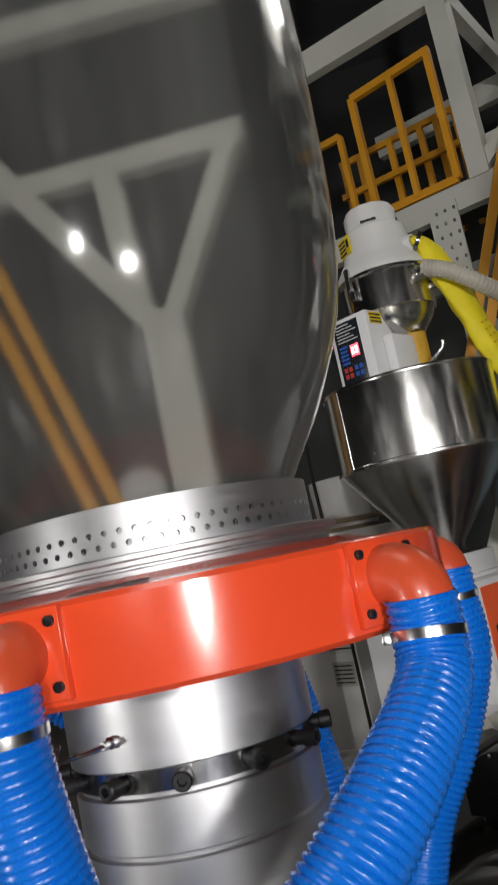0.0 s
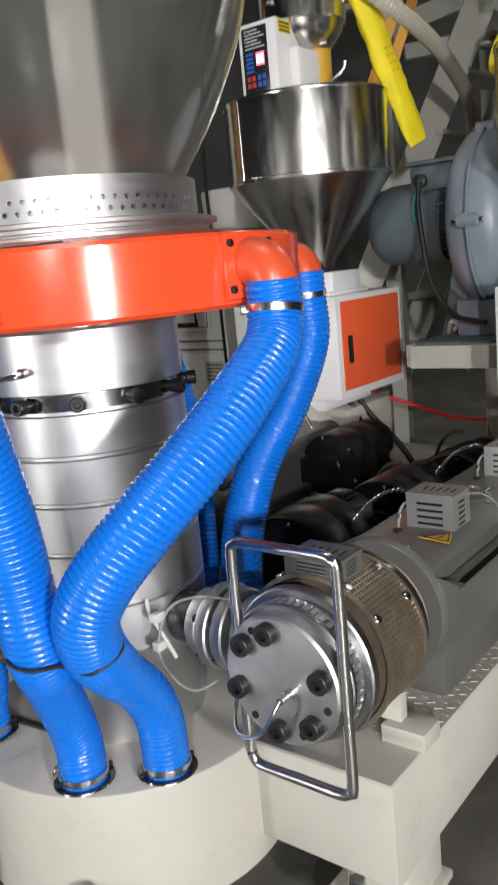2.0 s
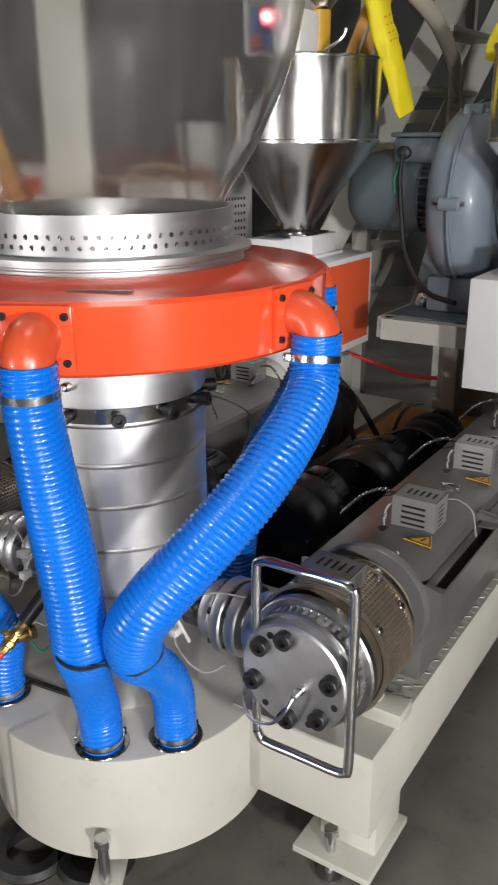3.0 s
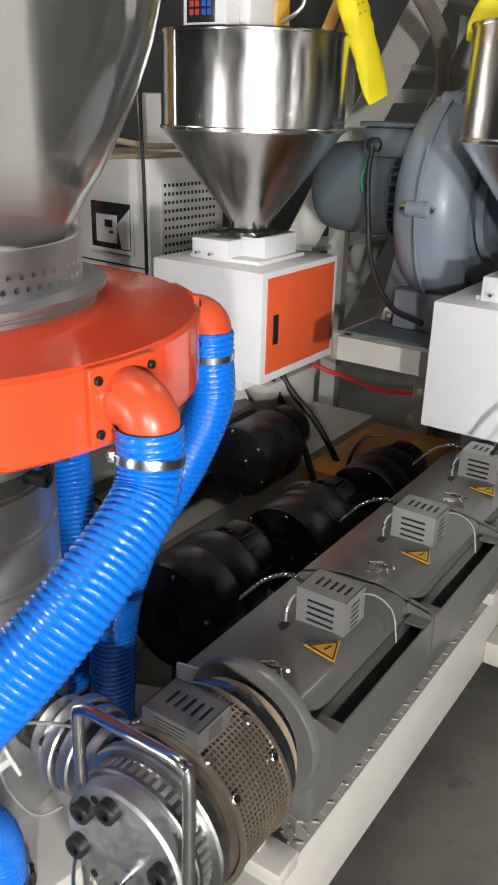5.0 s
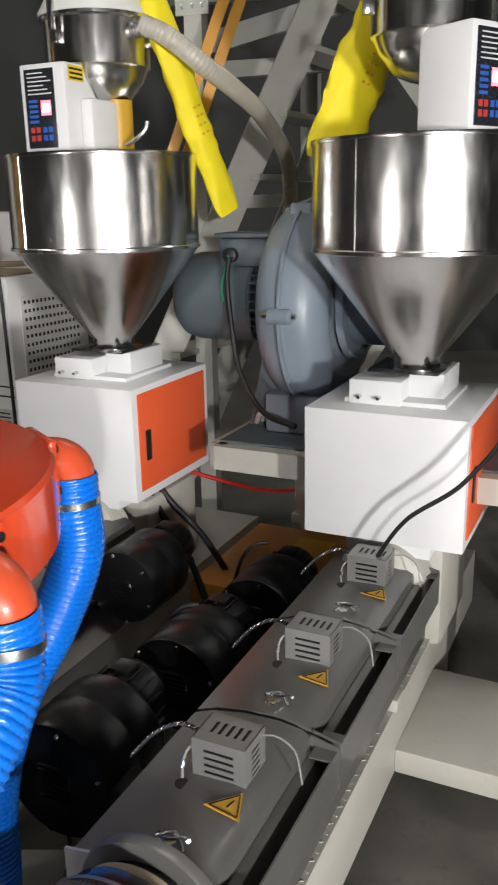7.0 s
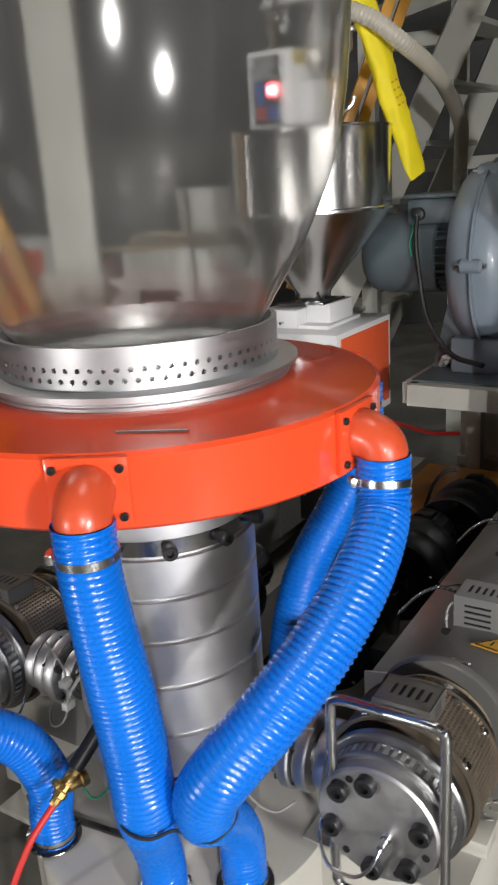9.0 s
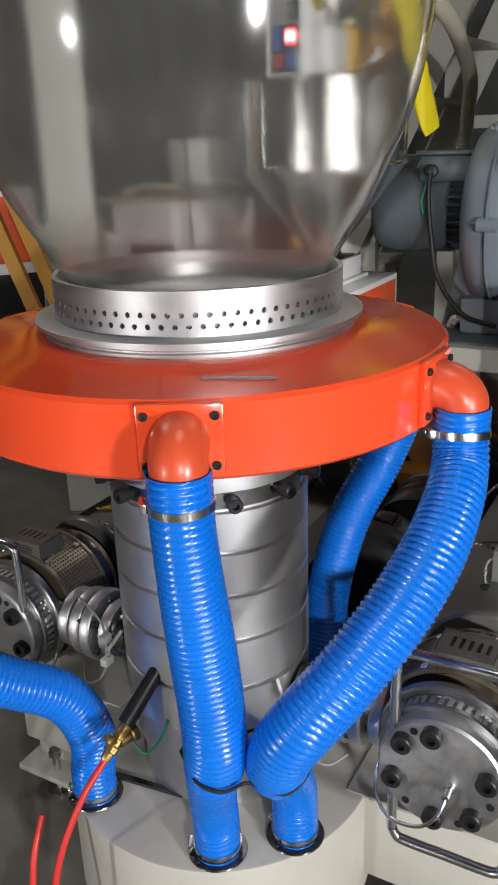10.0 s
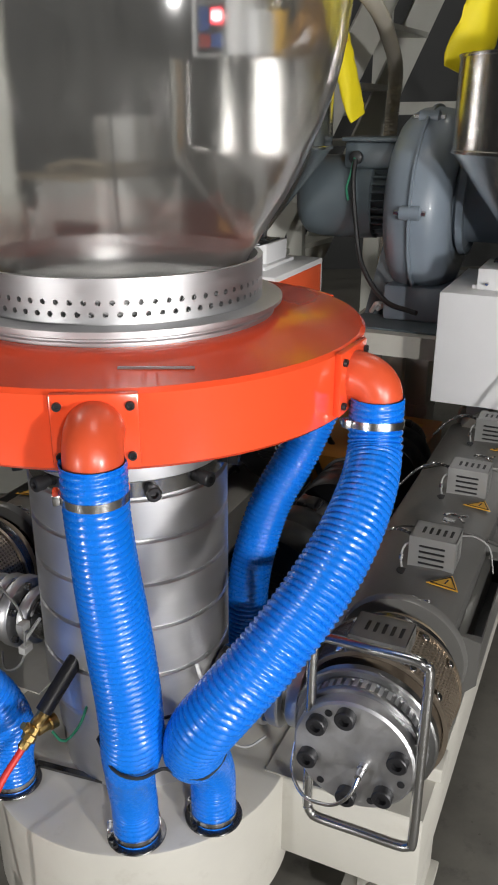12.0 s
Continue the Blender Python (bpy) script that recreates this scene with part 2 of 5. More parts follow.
def tube(bm, points, r, seg=10, step=0.01, cap=True, radius=None, curve=True):
    pts = spline(points, step) if curve else [Vector(q) for q in points]
    rings = []
    for k, (q, t, n, b) in enumerate(frames_along(pts)):
        rr = radius(k * step) if radius else r
        rings.append([bm.verts.new(q + (n * math.cos(2 * math.pi * i / seg) + b * math.sin(2 * math.pi * i / seg)) * rr) for i in range(seg)])
    for a, c in zip(rings, rings[1:]):
        for i in range(seg):
            j = (i + 1) % seg
            bm.faces.new((a[i], a[j], c[j], c[i]))
    if cap:
        bm.faces.new(rings[0][::-1])
        bm.faces.new(rings[-1])
    return bm


def bar(bm, a, b, w, d, up=(0, 0, 1)):
    """A straight bar of rectangular section from a to b: w across, d along up."""
    a, b = Vector(a), Vector(b)
    t = (b - a).normalized()
    u = Vector(up)
    u = (u - t * u.dot(t)).normalized() if abs(t.dot(u)) < 0.999 else t.orthogonal().normalized()
    s = t.cross(u)
    vs = [bm.verts.new(q + s * (w / 2 * i) + u * (d / 2 * j)) for q in (a, b) for i, j in ((-1, -1), (1, -1), (1, 1), (-1, 1))]
    for q in ((3, 2, 1, 0), (4, 5, 6, 7), (0, 1, 5, 4), (1, 2, 6, 5), (2, 3, 7, 6), (3, 0, 4, 7)):
        bm.faces.new([vs[i] for i in q])
    return bm


def hexagon(bm, r, z0, z1, m=None):
    return lathe(bm, [(0, z0), (r, z0), (r, z1 - r * 0.15), (r * 0.85, z1), (0, z1)], 6, m)


def cap_screw(bm, r, h, m):
    """Socket head screw with its hollow."""
    return lathe(bm, [(r, 0), (r, h * 0.9), (r * 0.9, h), (r * 0.52, h), (r * 0.5, h * 0.45), (0, h * 0.4)], 18, m)


def new_bm():
    return bmesh.new()


def polar(r, deg, z):
    return (r * math.cos(radians(deg)), r * math.sin(radians(deg)), z)


IDENT = Matrix.Identity(4)

# ---- setting ----
bm = box(new_bm(), -14, 14, -12, 16, -0.2, 0)
tagged(solid("floor", bm, CONC, IDENT, "grey stained concrete workshop floor", "floor", kind="structure"))
for nm, b in (("wall_north", (-9, 9, 7.0, 7.2, 0, 6)), ("wall_south", (-9, 9, -8.2, -8, 0, 6)), ("wall_west", (-9.2, -9, -8, 7.0, 0, 6)), ("wall_east", (9, 9.2, -8, 7.0, 0, 6))):
    solid(nm, box(new_bm(), *b), WALLM, IDENT, "dark grey clad factory wall", "wall", kind="structure")
solid("ceiling", box(new_bm(), -9.2, 9.2, -8.2, 7.2, 6, 6.2), CEILM, IDENT, "dark sheet metal factory roof", "ceiling", kind="structure")

# ---- bubble, air ring, die and base ----
PROFILE = [(0.165, 1.205), (0.182, 1.23), (0.199, 1.254), (0.234, 1.312), (0.272, 1.372), (0.305, 1.440), (0.322, 1.480), (0.338, 1.530), (0.351, 1.60), (0.360, 1.70), (0.365, 1.85), (0.367, 2.0), (0.368, 3.2), (0.368, 5.0)]


def film_bubble():
    pts = spline([(r, 0, z) for r, z in PROFILE], 0.03)
    top = thing("film_bubble", IDENT, "clear inflated plastic film bubble rising from the die", "film bubble")
    cut = next(i for i, p in enumerate(pts) if p.z > 2.1)
    for name, run in (("neck", pts[:cut + 1]), ("tube_wall", pts[cut:])):
        ob = part(name, lathe(new_bm(), [(p.x, p.z) for p in run], 96), FILM, top, angle=80)
        ob.visible_shadow = False
    return top


film_bubble()

ELBOWS = [-94, -34, 26, 86, 146, 206]
RING_R, RING_LO, RING_HI = 0.395, 1.068, 1.174


def air_ring():
    top = thing("air_ring", IDENT, "red enamelled round air ring with aluminium lip around the bubble", "air ring")
    part("housing", lathe(new_bm(), [(0.175, RING_LO), (0.388, RING_LO), (RING_R, RING_LO + 0.006), (RING_R, RING_HI - 0.006), (0.389, RING_HI), (0.30, RING_HI + 0.004), (0.275, RING_HI + 0.012), (0.245, RING_HI + 0.013), (0.235, RING_HI), (0.18, RING_HI)], 128, closed=True), RED, top, "glossy red enamelled housing")
    part("lower_lip", lathe(new_bm(), [(0.19, 1.176), (0.247, 1.176), (0.249, 1.180), (0.249, 1.192), (0.246, 1.194), (0.246, 1.196), (0.249, 1.198), (0.249, 1.203), (0.262, 1.205), (0.262, 1.2105), (0.258, 1.212), (0.19, 1.212)], 128, closed=True), ALU, top, "stepped turned aluminium lip")
    # collar with two rows of drilled holes
    bm = new_bm()
    n, z0, z1, r = 75, 1.212, 1.275, 0.230
    rows = [(1.2265, 0.0), (1.2425, 0.5)]
    rad = 0.0041
    per = 2 * math.pi * r / n

    def at(u, z, rr):
        a = u / r
        return (rr * math.cos(a), rr * math.sin(a), z)

    cache = {}

    def v(u, z, rr=r):
        k = (round((u % (2 * math.pi * r)) / per * 1000) % (n * 1000), round(z * 1e5), round(rr * 1e4))
        if k not in cache:
            cache[k] = bm.verts.new(at(u, z, rr))
        return cache[k]

    half = (z0 + 0.0068, 1.2345, 1.2505)
    for row, (zc, off) in enumerate(rows):
        lo, hi = half[row], half[row + 1]
        for i in range(n):
            u0, u1 = (i + off) * per, (i + 1 + off) * per
            uc = (u0 + u1) / 2
            outer = [(u0, lo), (uc, lo), (u1, lo), (u1, (lo + hi) / 2), (u1, hi), (uc, hi), (u0, hi), (u0, (lo + hi) / 2)]
            inner = []
            for k in range(8):
                a = math.radians(225 + 45 * k)
                inner.append((uc + rad * math.cos(a), zc + rad * math.sin(a)))
            for k in range(8):
                j = (k + 1) % 8
                bm.faces.new((v(*outer[k]), v(*outer[j]), v(*inner[j]), v(*inner[k])))
                bm.faces.new((v(*inner[k]), v(*inner[j]), v(*inner[j], r - 0.006), v(*inner[k], r - 0.006)))
    for i in range(2 * n):
        u0, u1 = i * per / 2, (i + 1) * per / 2
        for a, b in ((z0, half[0]), (half[2], z1)):
            bm.faces.new((v(u0, a), v(u1, a), v(u1, b), v(u0, b)))
        bm.faces.new((v(u0, z1), v(u1, z1), v(u1, z1, r - 0.008), v(u0, z1, r - 0.008)))
        bm.faces.new((v(u0, z1, r - 0.008), v(u1, z1, r - 0.008), v(u1, 1.254, r - 0.008), v(u0, 1.254, r - 0.008)))
    part("perforated_collar", bm, ALU, top, "aluminium collar with two rows of drilled holes")
    # dark sleeve added behind the holes, standing in for the shade inside them
    part("inner_sleeve", lathe(new_bm(), [(0.217, 1.2125), (0.2185, 1.2125), (0.2215, 1.254), (0.2195, 1.254)], 96, closed=True), STEELD, top, "dark steel sleeve added to shade the drilled holes")
    part("inner_lip", lathe(new_bm(), [(0.176, 1.18), (0.196, 1.18), (0.214, 1.222), (0.21, 1.228), (0.203, 1.226), (0.178, 1.2)], 96, closed=True), ALU, top)
    part("lid_slot", bar(new_bm(), (0.0, -0.318, 1.1785), (0.097, -0.329, 1.1785), 0.0035, 0.003), STEELD, top, "thin dark metal strip on the lid")
    # radial inlets
    for k, deg in enumerate(ELBOWS):
        m = Matrix.Rotation(radians(deg), 4, "Z")
        bm = box(new_bm(), RING_R - 0.004, RING_R + 0.007, -0.053, 0.053, 1.079, 1.172, 0.0025, m)
        fl = part("inlet_flange", bm, RED, top)
        bm = new_bm()
        seg = 24
        pts = [(RING_R, 0, 1.128), (RING_R + 0.008, 0, 1.128)] + [(RING_R + 0.010 + 0.034 * math.sin(radians(a)), 0, 1.128 - 0.026 * (1 - math.cos(radians(a)))) for a in range(0, 91, 10)] + [(RING_R + 0.044, 0, 1.092)]
        tube(bm, pts, 0.0362, seg, curve=False, cap=False)
        bmesh.ops.transform(bm, matrix=m, verts=bm.verts)
        part("inlet_elbow", bm, ELBOWR, top, "red enamelled quarter bend inlet", angle=60)
        for y in (-0.043, 0.043):
            for z in (1.0935, 1.1575):
                part("screw", cap_screw(new_bm(), 0.0055, 0.005, m @ Matrix.Translation((RING_R + 0.007, y, z)) @ Matrix.Rotation(radians(90), 4, "Y")), OXIDE, top)
    return top


air_ring()

HOSE_R = 0.0385


def air_hose(points, label, swollen=False):
    top = thing("air_hose", IDENT, label, "air hose", "blue hoses between base and air ring")
    pitch, amp, step, seg = 0.0098, 0.0018, 0.00245, 26
    bm = new_bm()
    pts = spline(points, step)
    rings = []
    total = len(pts)

    def swell(k):
        """Wall radius: swollen between the clamps, tight at both ends."""
        a = min(1, max(0, (k * step - 0.05) / 0.26))
        b = min(1, max(0, ((total - k) * step - (0.24 if swollen else 0.05)) / 0.12))
        return HOSE_R + (0.006 if swollen else 0.003) * a * a * (3 - 2 * a) * b * b * (3 - 2 * b)

    for k, (q, t, n, b) in enumerate(frames_along(pts)):
        ring = []
        for i in range(seg):
            a = 2 * math.pi * i / seg
            w = math.cos(2 * math.pi * (k * step / pitch) - a)
            rr = swell(k) + amp * (1 - 2 * ((1 - w) / 2) ** 3) * (0.55 if swollen and (total - k) * step < 0.27 else 1)
            ring.append(bm.verts.new(q + (n * math.cos(a) + b * math.sin(a)) * rr))
        rings.append(ring)
    for a, c in zip(rings, rings[1:]):
        for i in range(seg):
            j = (i + 1) % seg
            bm.faces.new((a[i], a[j], c[j], c[i]))
    part("hose_wall", bm, BLUE, top, "corrugated blue plastic wall", angle=70)
    fr = frames_along(pts)
    for at in (int(0.044 / step), total - int(0.022 / step)):
        q, t, n, b = fr[at]
        m = Matrix(((n.x, b.x, t.x, q.x), (n.y, b.y, t.y, q.y), (n.z, b.z, t.z, q.z), (0, 0, 0, 1)))
        c = part("hose_clamp", lathe(new_bm(), [(HOSE_R + 0.0008, -0.0055), (HOSE_R + 0.003, -0.0055), (HOSE_R + 0.0032, 0), (HOSE_R + 0.003, 0.0055), (HOSE_R + 0.0008, 0.0055)], 36, m, closed=True), CHROME, top, "bright steel worm clamp")
        bm = box(new_bm(), HOSE_R + 0.002, HOSE_R + 0.011, -0.011, 0.009, -0.0065, 0.0065, 0.001, m @ Matrix.Rotation(radians(40), 4, "Z"))
        lathe(bm, [(0, 0.009), (0.0048, 0.009), (0.0048, 0.017), (0, 0.017)], 12, m @ Matrix.Rotation(radians(40), 4, "Z") @ Matrix.Translation((HOSE_R + 0.007, 0, 0)) @ Matrix.Rotation(radians(-90), 4, "X"))
        part("clamp_screw", bm, CHROME, c)
    return top


HOSES = [
    [(-0.031, -0.438, 1.103), (-0.031, -0.438, 1.06), (-0.030, -0.434, 1.02), (-0.025, -0.417, 0.93), (-0.018, -0.402, 0.84), (-0.010, -0.393, 0.74), (-0.007, -0.385, 0.66), (-0.012, -0.360, 0.595), (-0.017, -0.318, 0.53), (-0.018, -0.275, 0.46), (-0.016, -0.252, 0.40), (-0.015, -0.250, 0.35), (-0.015, -0.250, 0.322)],
    [(0.364, -0.246, 1.103), (0.364, -0.246, 1.06), (0.360, -0.262, 1.02), (0.340, -0.305, 0.985), (0.300, -0.358, 0.935), (0.245, -0.402, 0.875), (0.180, -0.434, 0.81), (0.122, -0.442, 0.745), (0.088, -0.425, 0.685), (0.080, -0.385, 0.62), (0.088, -0.325, 0.555), (0.106, -0.270, 0.495), (0.118, -0.236, 0.43), (0.120, -0.228, 0.365), (0.120, -0.228, 0.322)],
    [(0.395, 0.193, 1.103), (0.395, 0.193, 1.06), (0.395, 0.20, 0.97), (0.345, 0.19, 0.85), (0.275, 0.165, 0.73), (0.232, 0.14, 0.58), (0.225, 0.125, 0.42), (0.225, 0.12, 0.322)],
    [(0.031, 0.438, 1.103), (0.031, 0.442, 1.05), (0.06, 0.43, 0.92), (0.10, 0.38, 0.74), (0.115, 0.29, 0.52), (0.11, 0.24, 0.38), (0.11, 0.235, 0.322)],
    [(-0.364, 0.246, 1.103), (-0.364, 0.25, 1.06), (-0.335, 0.275, 1.0), (-0.24, 0.30, 0.93), (-0.12, 0.29, 0.82), (-0.06, 0.265, 0.62), (-0.04, 0.245, 0.42), (-0.04, 0.24, 0.322)],
    [(-0.395, -0.193, 1.103), (-0.398, -0.195, 1.06), (-0.44, -0.205, 0.93), (-0.475, -0.205, 0.80), (-0.445, -0.19, 0.695), (-0.36, -0.155, 0.625), (-0.275, -0.115, 0.555), (-0.235, -0.10, 0.46), (-0.24, -0.10, 0.38), (-0.24, -0.10, 0.322)],
]
for i, h in enumerate(HOSES):
    air_hose(h, "glossy blue corrugated hose with steel clamps" + (", strapped to another" if i < 2 else ""), i < 2)

bm = tube(new_bm(), [(-0.058, -0.360, 0.632), (-0.035, -0.412, 0.620), (0.0, -0.425, 0.612), (0.035, -0.405, 0.607), (0.06, -0.42, 0.605), (0.095, -0.434, 0.612), (0.125, -0.40, 0.63), (0.09, -0.35, 0.655), (0.03, -0.345, 0.645), (-0.03, -0.335, 0.64), (-0.058, -0.360, 0.632)], 0.0028, 8, 0.008)
solid("cable_tie", bm, RUBBER, IDENT, "black strap holding two blue hoses together", "cable tie")


def die_head():
    top = thing("extrusion_die", IDENT, "round turned steel film die in stacked rings", "extrusion die")
    edges = [0.50, 0.592, 0.687, 0.772, 0.851, 0.925]
    for a, b in zip(edges, edges[1:]):
        r = 0.172
        part("die_ring", lathe(new_bm(), [(0.12, a), (r - 0.003, a), (r, a + 0.0025), (r, b - 0.008), (r - 0.002, b - 0.0065), (r - 0.0075, b - 0.006), (r - 0.0075, b), (0.12, b)], 96, closed=True), STEEL, top)
    part("bolt_band", lathe(new_bm(), [(0.12, 0.925), (0.169, 0.925), (0.169, 0.952), (0.12, 0.952)], 96, closed=True), BANDS, top, "shiny turned groove carrying plugs")
    part("top_ring", lathe(new_bm(), [(0.1, 0.952), (0.171, 0.952), (0.173, 0.954), (0.173, 1.05), (0.167, 1.056), (0.167, 1.068), (0.1, 1.068)], 96, closed=True), STEEL, top)
    part("foot_ring", lathe(new_bm(), [(0.1, 0.325), (0.15, 0.325), (0.15, 0.40), (0.157, 0.41), (0.157, 0.47), (0.166, 0.485), (0.168, 0.50), (0.1, 0.50)], 96, closed=True), STEEL, top)
    for k in range(12):
        deg = -78 + 30 * k
        m = Matrix.Rotation(radians(deg), 4, "Z") @ Matrix.Translation((0.166, 0, 0.938)) @ Matrix.Rotation(radians(90), 4, "Y")
        bm = lathe(new_bm(), [(0, 0), (0.010, 0), (0.010, 0.012), (0.0125, 0.013), (0.0125, 0.028), (0.0105, 0.030), (0.006, 0.030), (0.005, 0.022), (0, 0.022)], 20, m)
        part("adjusting_screw", bm, OXIDE, top, "black socket head centring screw")
    for k in range(10):
        m = Matrix.Rotation(radians(36 * k + 8), 4, "Z") @ Matrix.Translation((0.160, 0, 1.056))
        part("screw", cap_screw(new_bm(), 0.009, 0.011, m), OXIDE, top)
    # probe with a thin lead
    m = Matrix.Rotation(radians(-106), 4, "Z") @ Matrix.Translation((0.172, 0, 0.992)) @ Matrix.Rotation(radians(90), 4, "Y")
    bm = lathe(new_bm(), [(0, 0), (0.008, 0), (0.008, 0.008), (0.005, 0.01), (0.005, 0.022), (0, 0.022)], 12, m)
    probe = part("probe", bm, CHROME, top, "bright thermocouple fitting")
    p = polar(0.194, -106, 0.992)
    part("probe_lead", tube(new_bm(), [p, polar(0.21, -115, 0.985), polar(0.2, -135, 0.975), polar(0.185, -160, 0.98)], 0.0026, 8), CHROME, probe)
    return top


die_head()


def base_drum():
    top = thing("die_base", IDENT, "cream painted round air chamber base under the die", "machine base")
    R, lo, hi = 0.297, 0.09, 0.325
    part("drum_wall", lathe(new_bm(), [(0.0, lo), (R - 0.004, lo), (R, lo + 0.004), (R, hi - 0.006), (R - 0.0015, hi - 0.002), (R - 0.006, hi), (0, hi)], 96), CREAM, top)
    for h in HOSES:
        x, y = h[-1][0], h[-1][1]
        m = Matrix.Translation((x, y, hi))
        s = part("hose_socket", lathe(new_bm(), [(0.030, 0.002), (0.050, 0.002), (0.051, 0.003), (0.050, 0.005), (0.037, 0.005), (0.037, 0.03), (0.030, 0.03)], 32, m, closed=True), GLASSY, top, "dark steel socket flange")
        for a in (40, 220):
            part("screw", cap_screw(new_bm(), 0.0045, 0.005, m @ Matrix.Translation(polar(0.047, a, 0.007))), OXIDE, s)
    for deg in (-92, 28, 148):
        m = Matrix.Rotation(radians(deg), 4, "Z")
        f = part("foot_bracket", box(new_bm(), R - 0.04, R + 0.055, -0.03, 0.03, 0.055, 0.072, 0.003, m), CREAM, top)
        part("jack_bolt", lathe(hexagon(new_bm(), 0.016, 0.16, 0.178, m @ Matrix.Translation((R + 0.03, 0, 0))), [(0, 0.0), (0.03, 0), (0.03, 0.012), (0.0105, 0.014), (0.0105, 0.16), (0, 0.16)], 16, m @ Matrix.Translation((R + 0.03, 0, 0))), CHROME, f, "bright steel levelling bolt")
    part("seam_strip", bar(new_bm(), (-0.29, -0.02, 0.328), (-0.06, -0.13, 0.328), 0.012, 0.006), GLASSY, top)
    return top


base_drum()

# ---- extruders: local x across, y along the barrel, z up from the floor ----
AXIS = 0.537
EXT_1 = pose(0.343, -0.325, 0, 0, 0, -32)
EXT_2 = pose(-0.442, 0.166, 0, 0, 0, -32)
ALONG = Matrix.Translation((0, 0, AXIS)) @ Matrix.Rotation(radians(-90), 4, "X")  # lathe axis to +y


def slots(bm, rect, holes, m, depth=0.0015):
    """A plate in the xy plane with rectangular holes cut through it; holes are disjoint columns or rows."""
    xs = sorted({rect[0], rect[1], *[h[0] for h in holes], *[h[1] for h in holes]})
    ys = sorted({rect[2], rect[3], *[h[2] for h in holes], *[h[3] for h in holes]})
    for x0, x1 in zip(xs, xs[1:]):
        for y0, y1 in zip(ys, ys[1:]):
            cx, cy = (x0 + x1) / 2, (y0 + y1) / 2
            if any(h[0] < cx < h[1] and h[2] < cy < h[3] for h in holes):
                continue
            vs = [bm.verts.new(m @ Vector((x, y, z))) for z in (0, depth) for x, y in ((x0, y0), (x1, y0), (x1, y1), (x0, y1))]
            for q in ((3, 2, 1, 0), (4, 5, 6, 7), (0, 1, 5, 4), (1, 2, 6, 5), (2, 3, 7, 6), (3, 0, 4, 7)):
                bm.faces.new([vs[i] for i in q])
    bmesh.ops.remove_doubles(bm, verts=bm.verts, dist=1e-5)
    return bm


def face(o, u, v):
    """Matrix of a plane at o with x along u and y along v."""
    u, v = Vector(u).normalized(), Vector(v).normalized()
    w = u.cross(v)
    return Matrix(((u.x, v.x, w.x, o[0]), (u.y, v.y, w.y, o[1]), (u.z, v.z, w.z, o[2]), (0, 0, 0, 1)))


def junction_box(parent, x0, x1, y0, y1, z0, z1, label="small grey vented junction box", mat=None):
    w, d, h = x1 - x0, y1 - y0, z1 - z0
    # black core stands in for the shaded inside seen through the slots
    bm = box(new_bm(), x0 + 0.002, x1 - 0.002, y0 + 0.002, y1 - 0.002, z0, z1 - 0.002)
    core = part("inner_block", bm, RUBBER, parent)
    n = 4
    fr = [(w * 0.22, w * 0.78, h * (0.2 + 0.17 * k), h * (0.2 + 0.17 * k) + h * 0.07) for k in range(n)]
    tp = [(w * (0.2 + 0.15 * k), w * (0.2 + 0.15 * k) + w * 0.07, d * 0.3, d * 0.72) for k in range(5)]
    sd = [(d * 0.3, d * 0.72, h * (0.16 + 0.14 * k), h * (0.16 + 0.14 * k) + h * 0.06) for k in range(5)]
    bm = new_bm()
    slots(bm, (0, w, 0, h), fr, face((x0, y0, z0), (1, 0, 0), (0, 0, 1)))
    slots(bm, (0, w, 0, d), tp, face((x0, y0, z1 - 0.0015), (1, 0, 0), (0, 1, 0)))
    slots(bm, (0, d, 0, h), sd, face((x1 - 0.0015, y0, z0), (0, 1, 0), (0, 0, 1)))
    slots(bm, (0, d, 0, h), [], face((x0, y0, z0), (0, 1, 0), (0, 0, 1)))
    slots(bm, (0, w, 0, h), [], face((x0, y1 - 0.0015, z0), (1, 0, 0), (0, 0, 1)))
    ob = part("junction_box", bm, mat or JBOX, parent, label)
    core.parent = ob
    return ob


def sign_triangle(parent, c, size, nrm, tilt=0.0):
    """Amber warning triangle on a bent tab."""
    bm = new_bm()
    p = [(0, size * 0.62), (-size * 0.55, -size * 0.34), (size * 0.55, -size * 0.34)]
    m = Matrix.Translation(c) @ Matrix.Rotation(radians(nrm), 4, "Z") @ Matrix.Rotation(radians(tilt), 4, "X")
    vs = [bm.verts.new(m @ Vector((x, y, z))) for z in (0, 0.0015) for x, y in p]
    bm.faces.new(vs[:3][::-1]), bm.faces.new(vs[3:])
    for i in range(3):
        j = (i + 1) % 3
        bm.faces.new((vs[i], vs[j], vs[j + 3], vs[i + 3]))
    sg = part("warning_sign", bm, SIGNY, parent, "amber triangular warning sticker")
    bm = new_bm()
    for i in range(3):
        j = (i + 1) % 3
        a, b = Vector((*p[i], 0.0022)) * 0.8, Vector((*p[j], 0.0022)) * 0.8
        a.z = b.z = 0.0022
        bar(bm, m @ a, m @ b, 0.0022, 0.0008)
    bar(bm, m @ Vector((0, -size * 0.1, 0.0022)), m @ Vector((0, size * 0.22, 0.0022)), 0.003, 0.0008)
    part("sign_border", bm, OXIDE, sg)


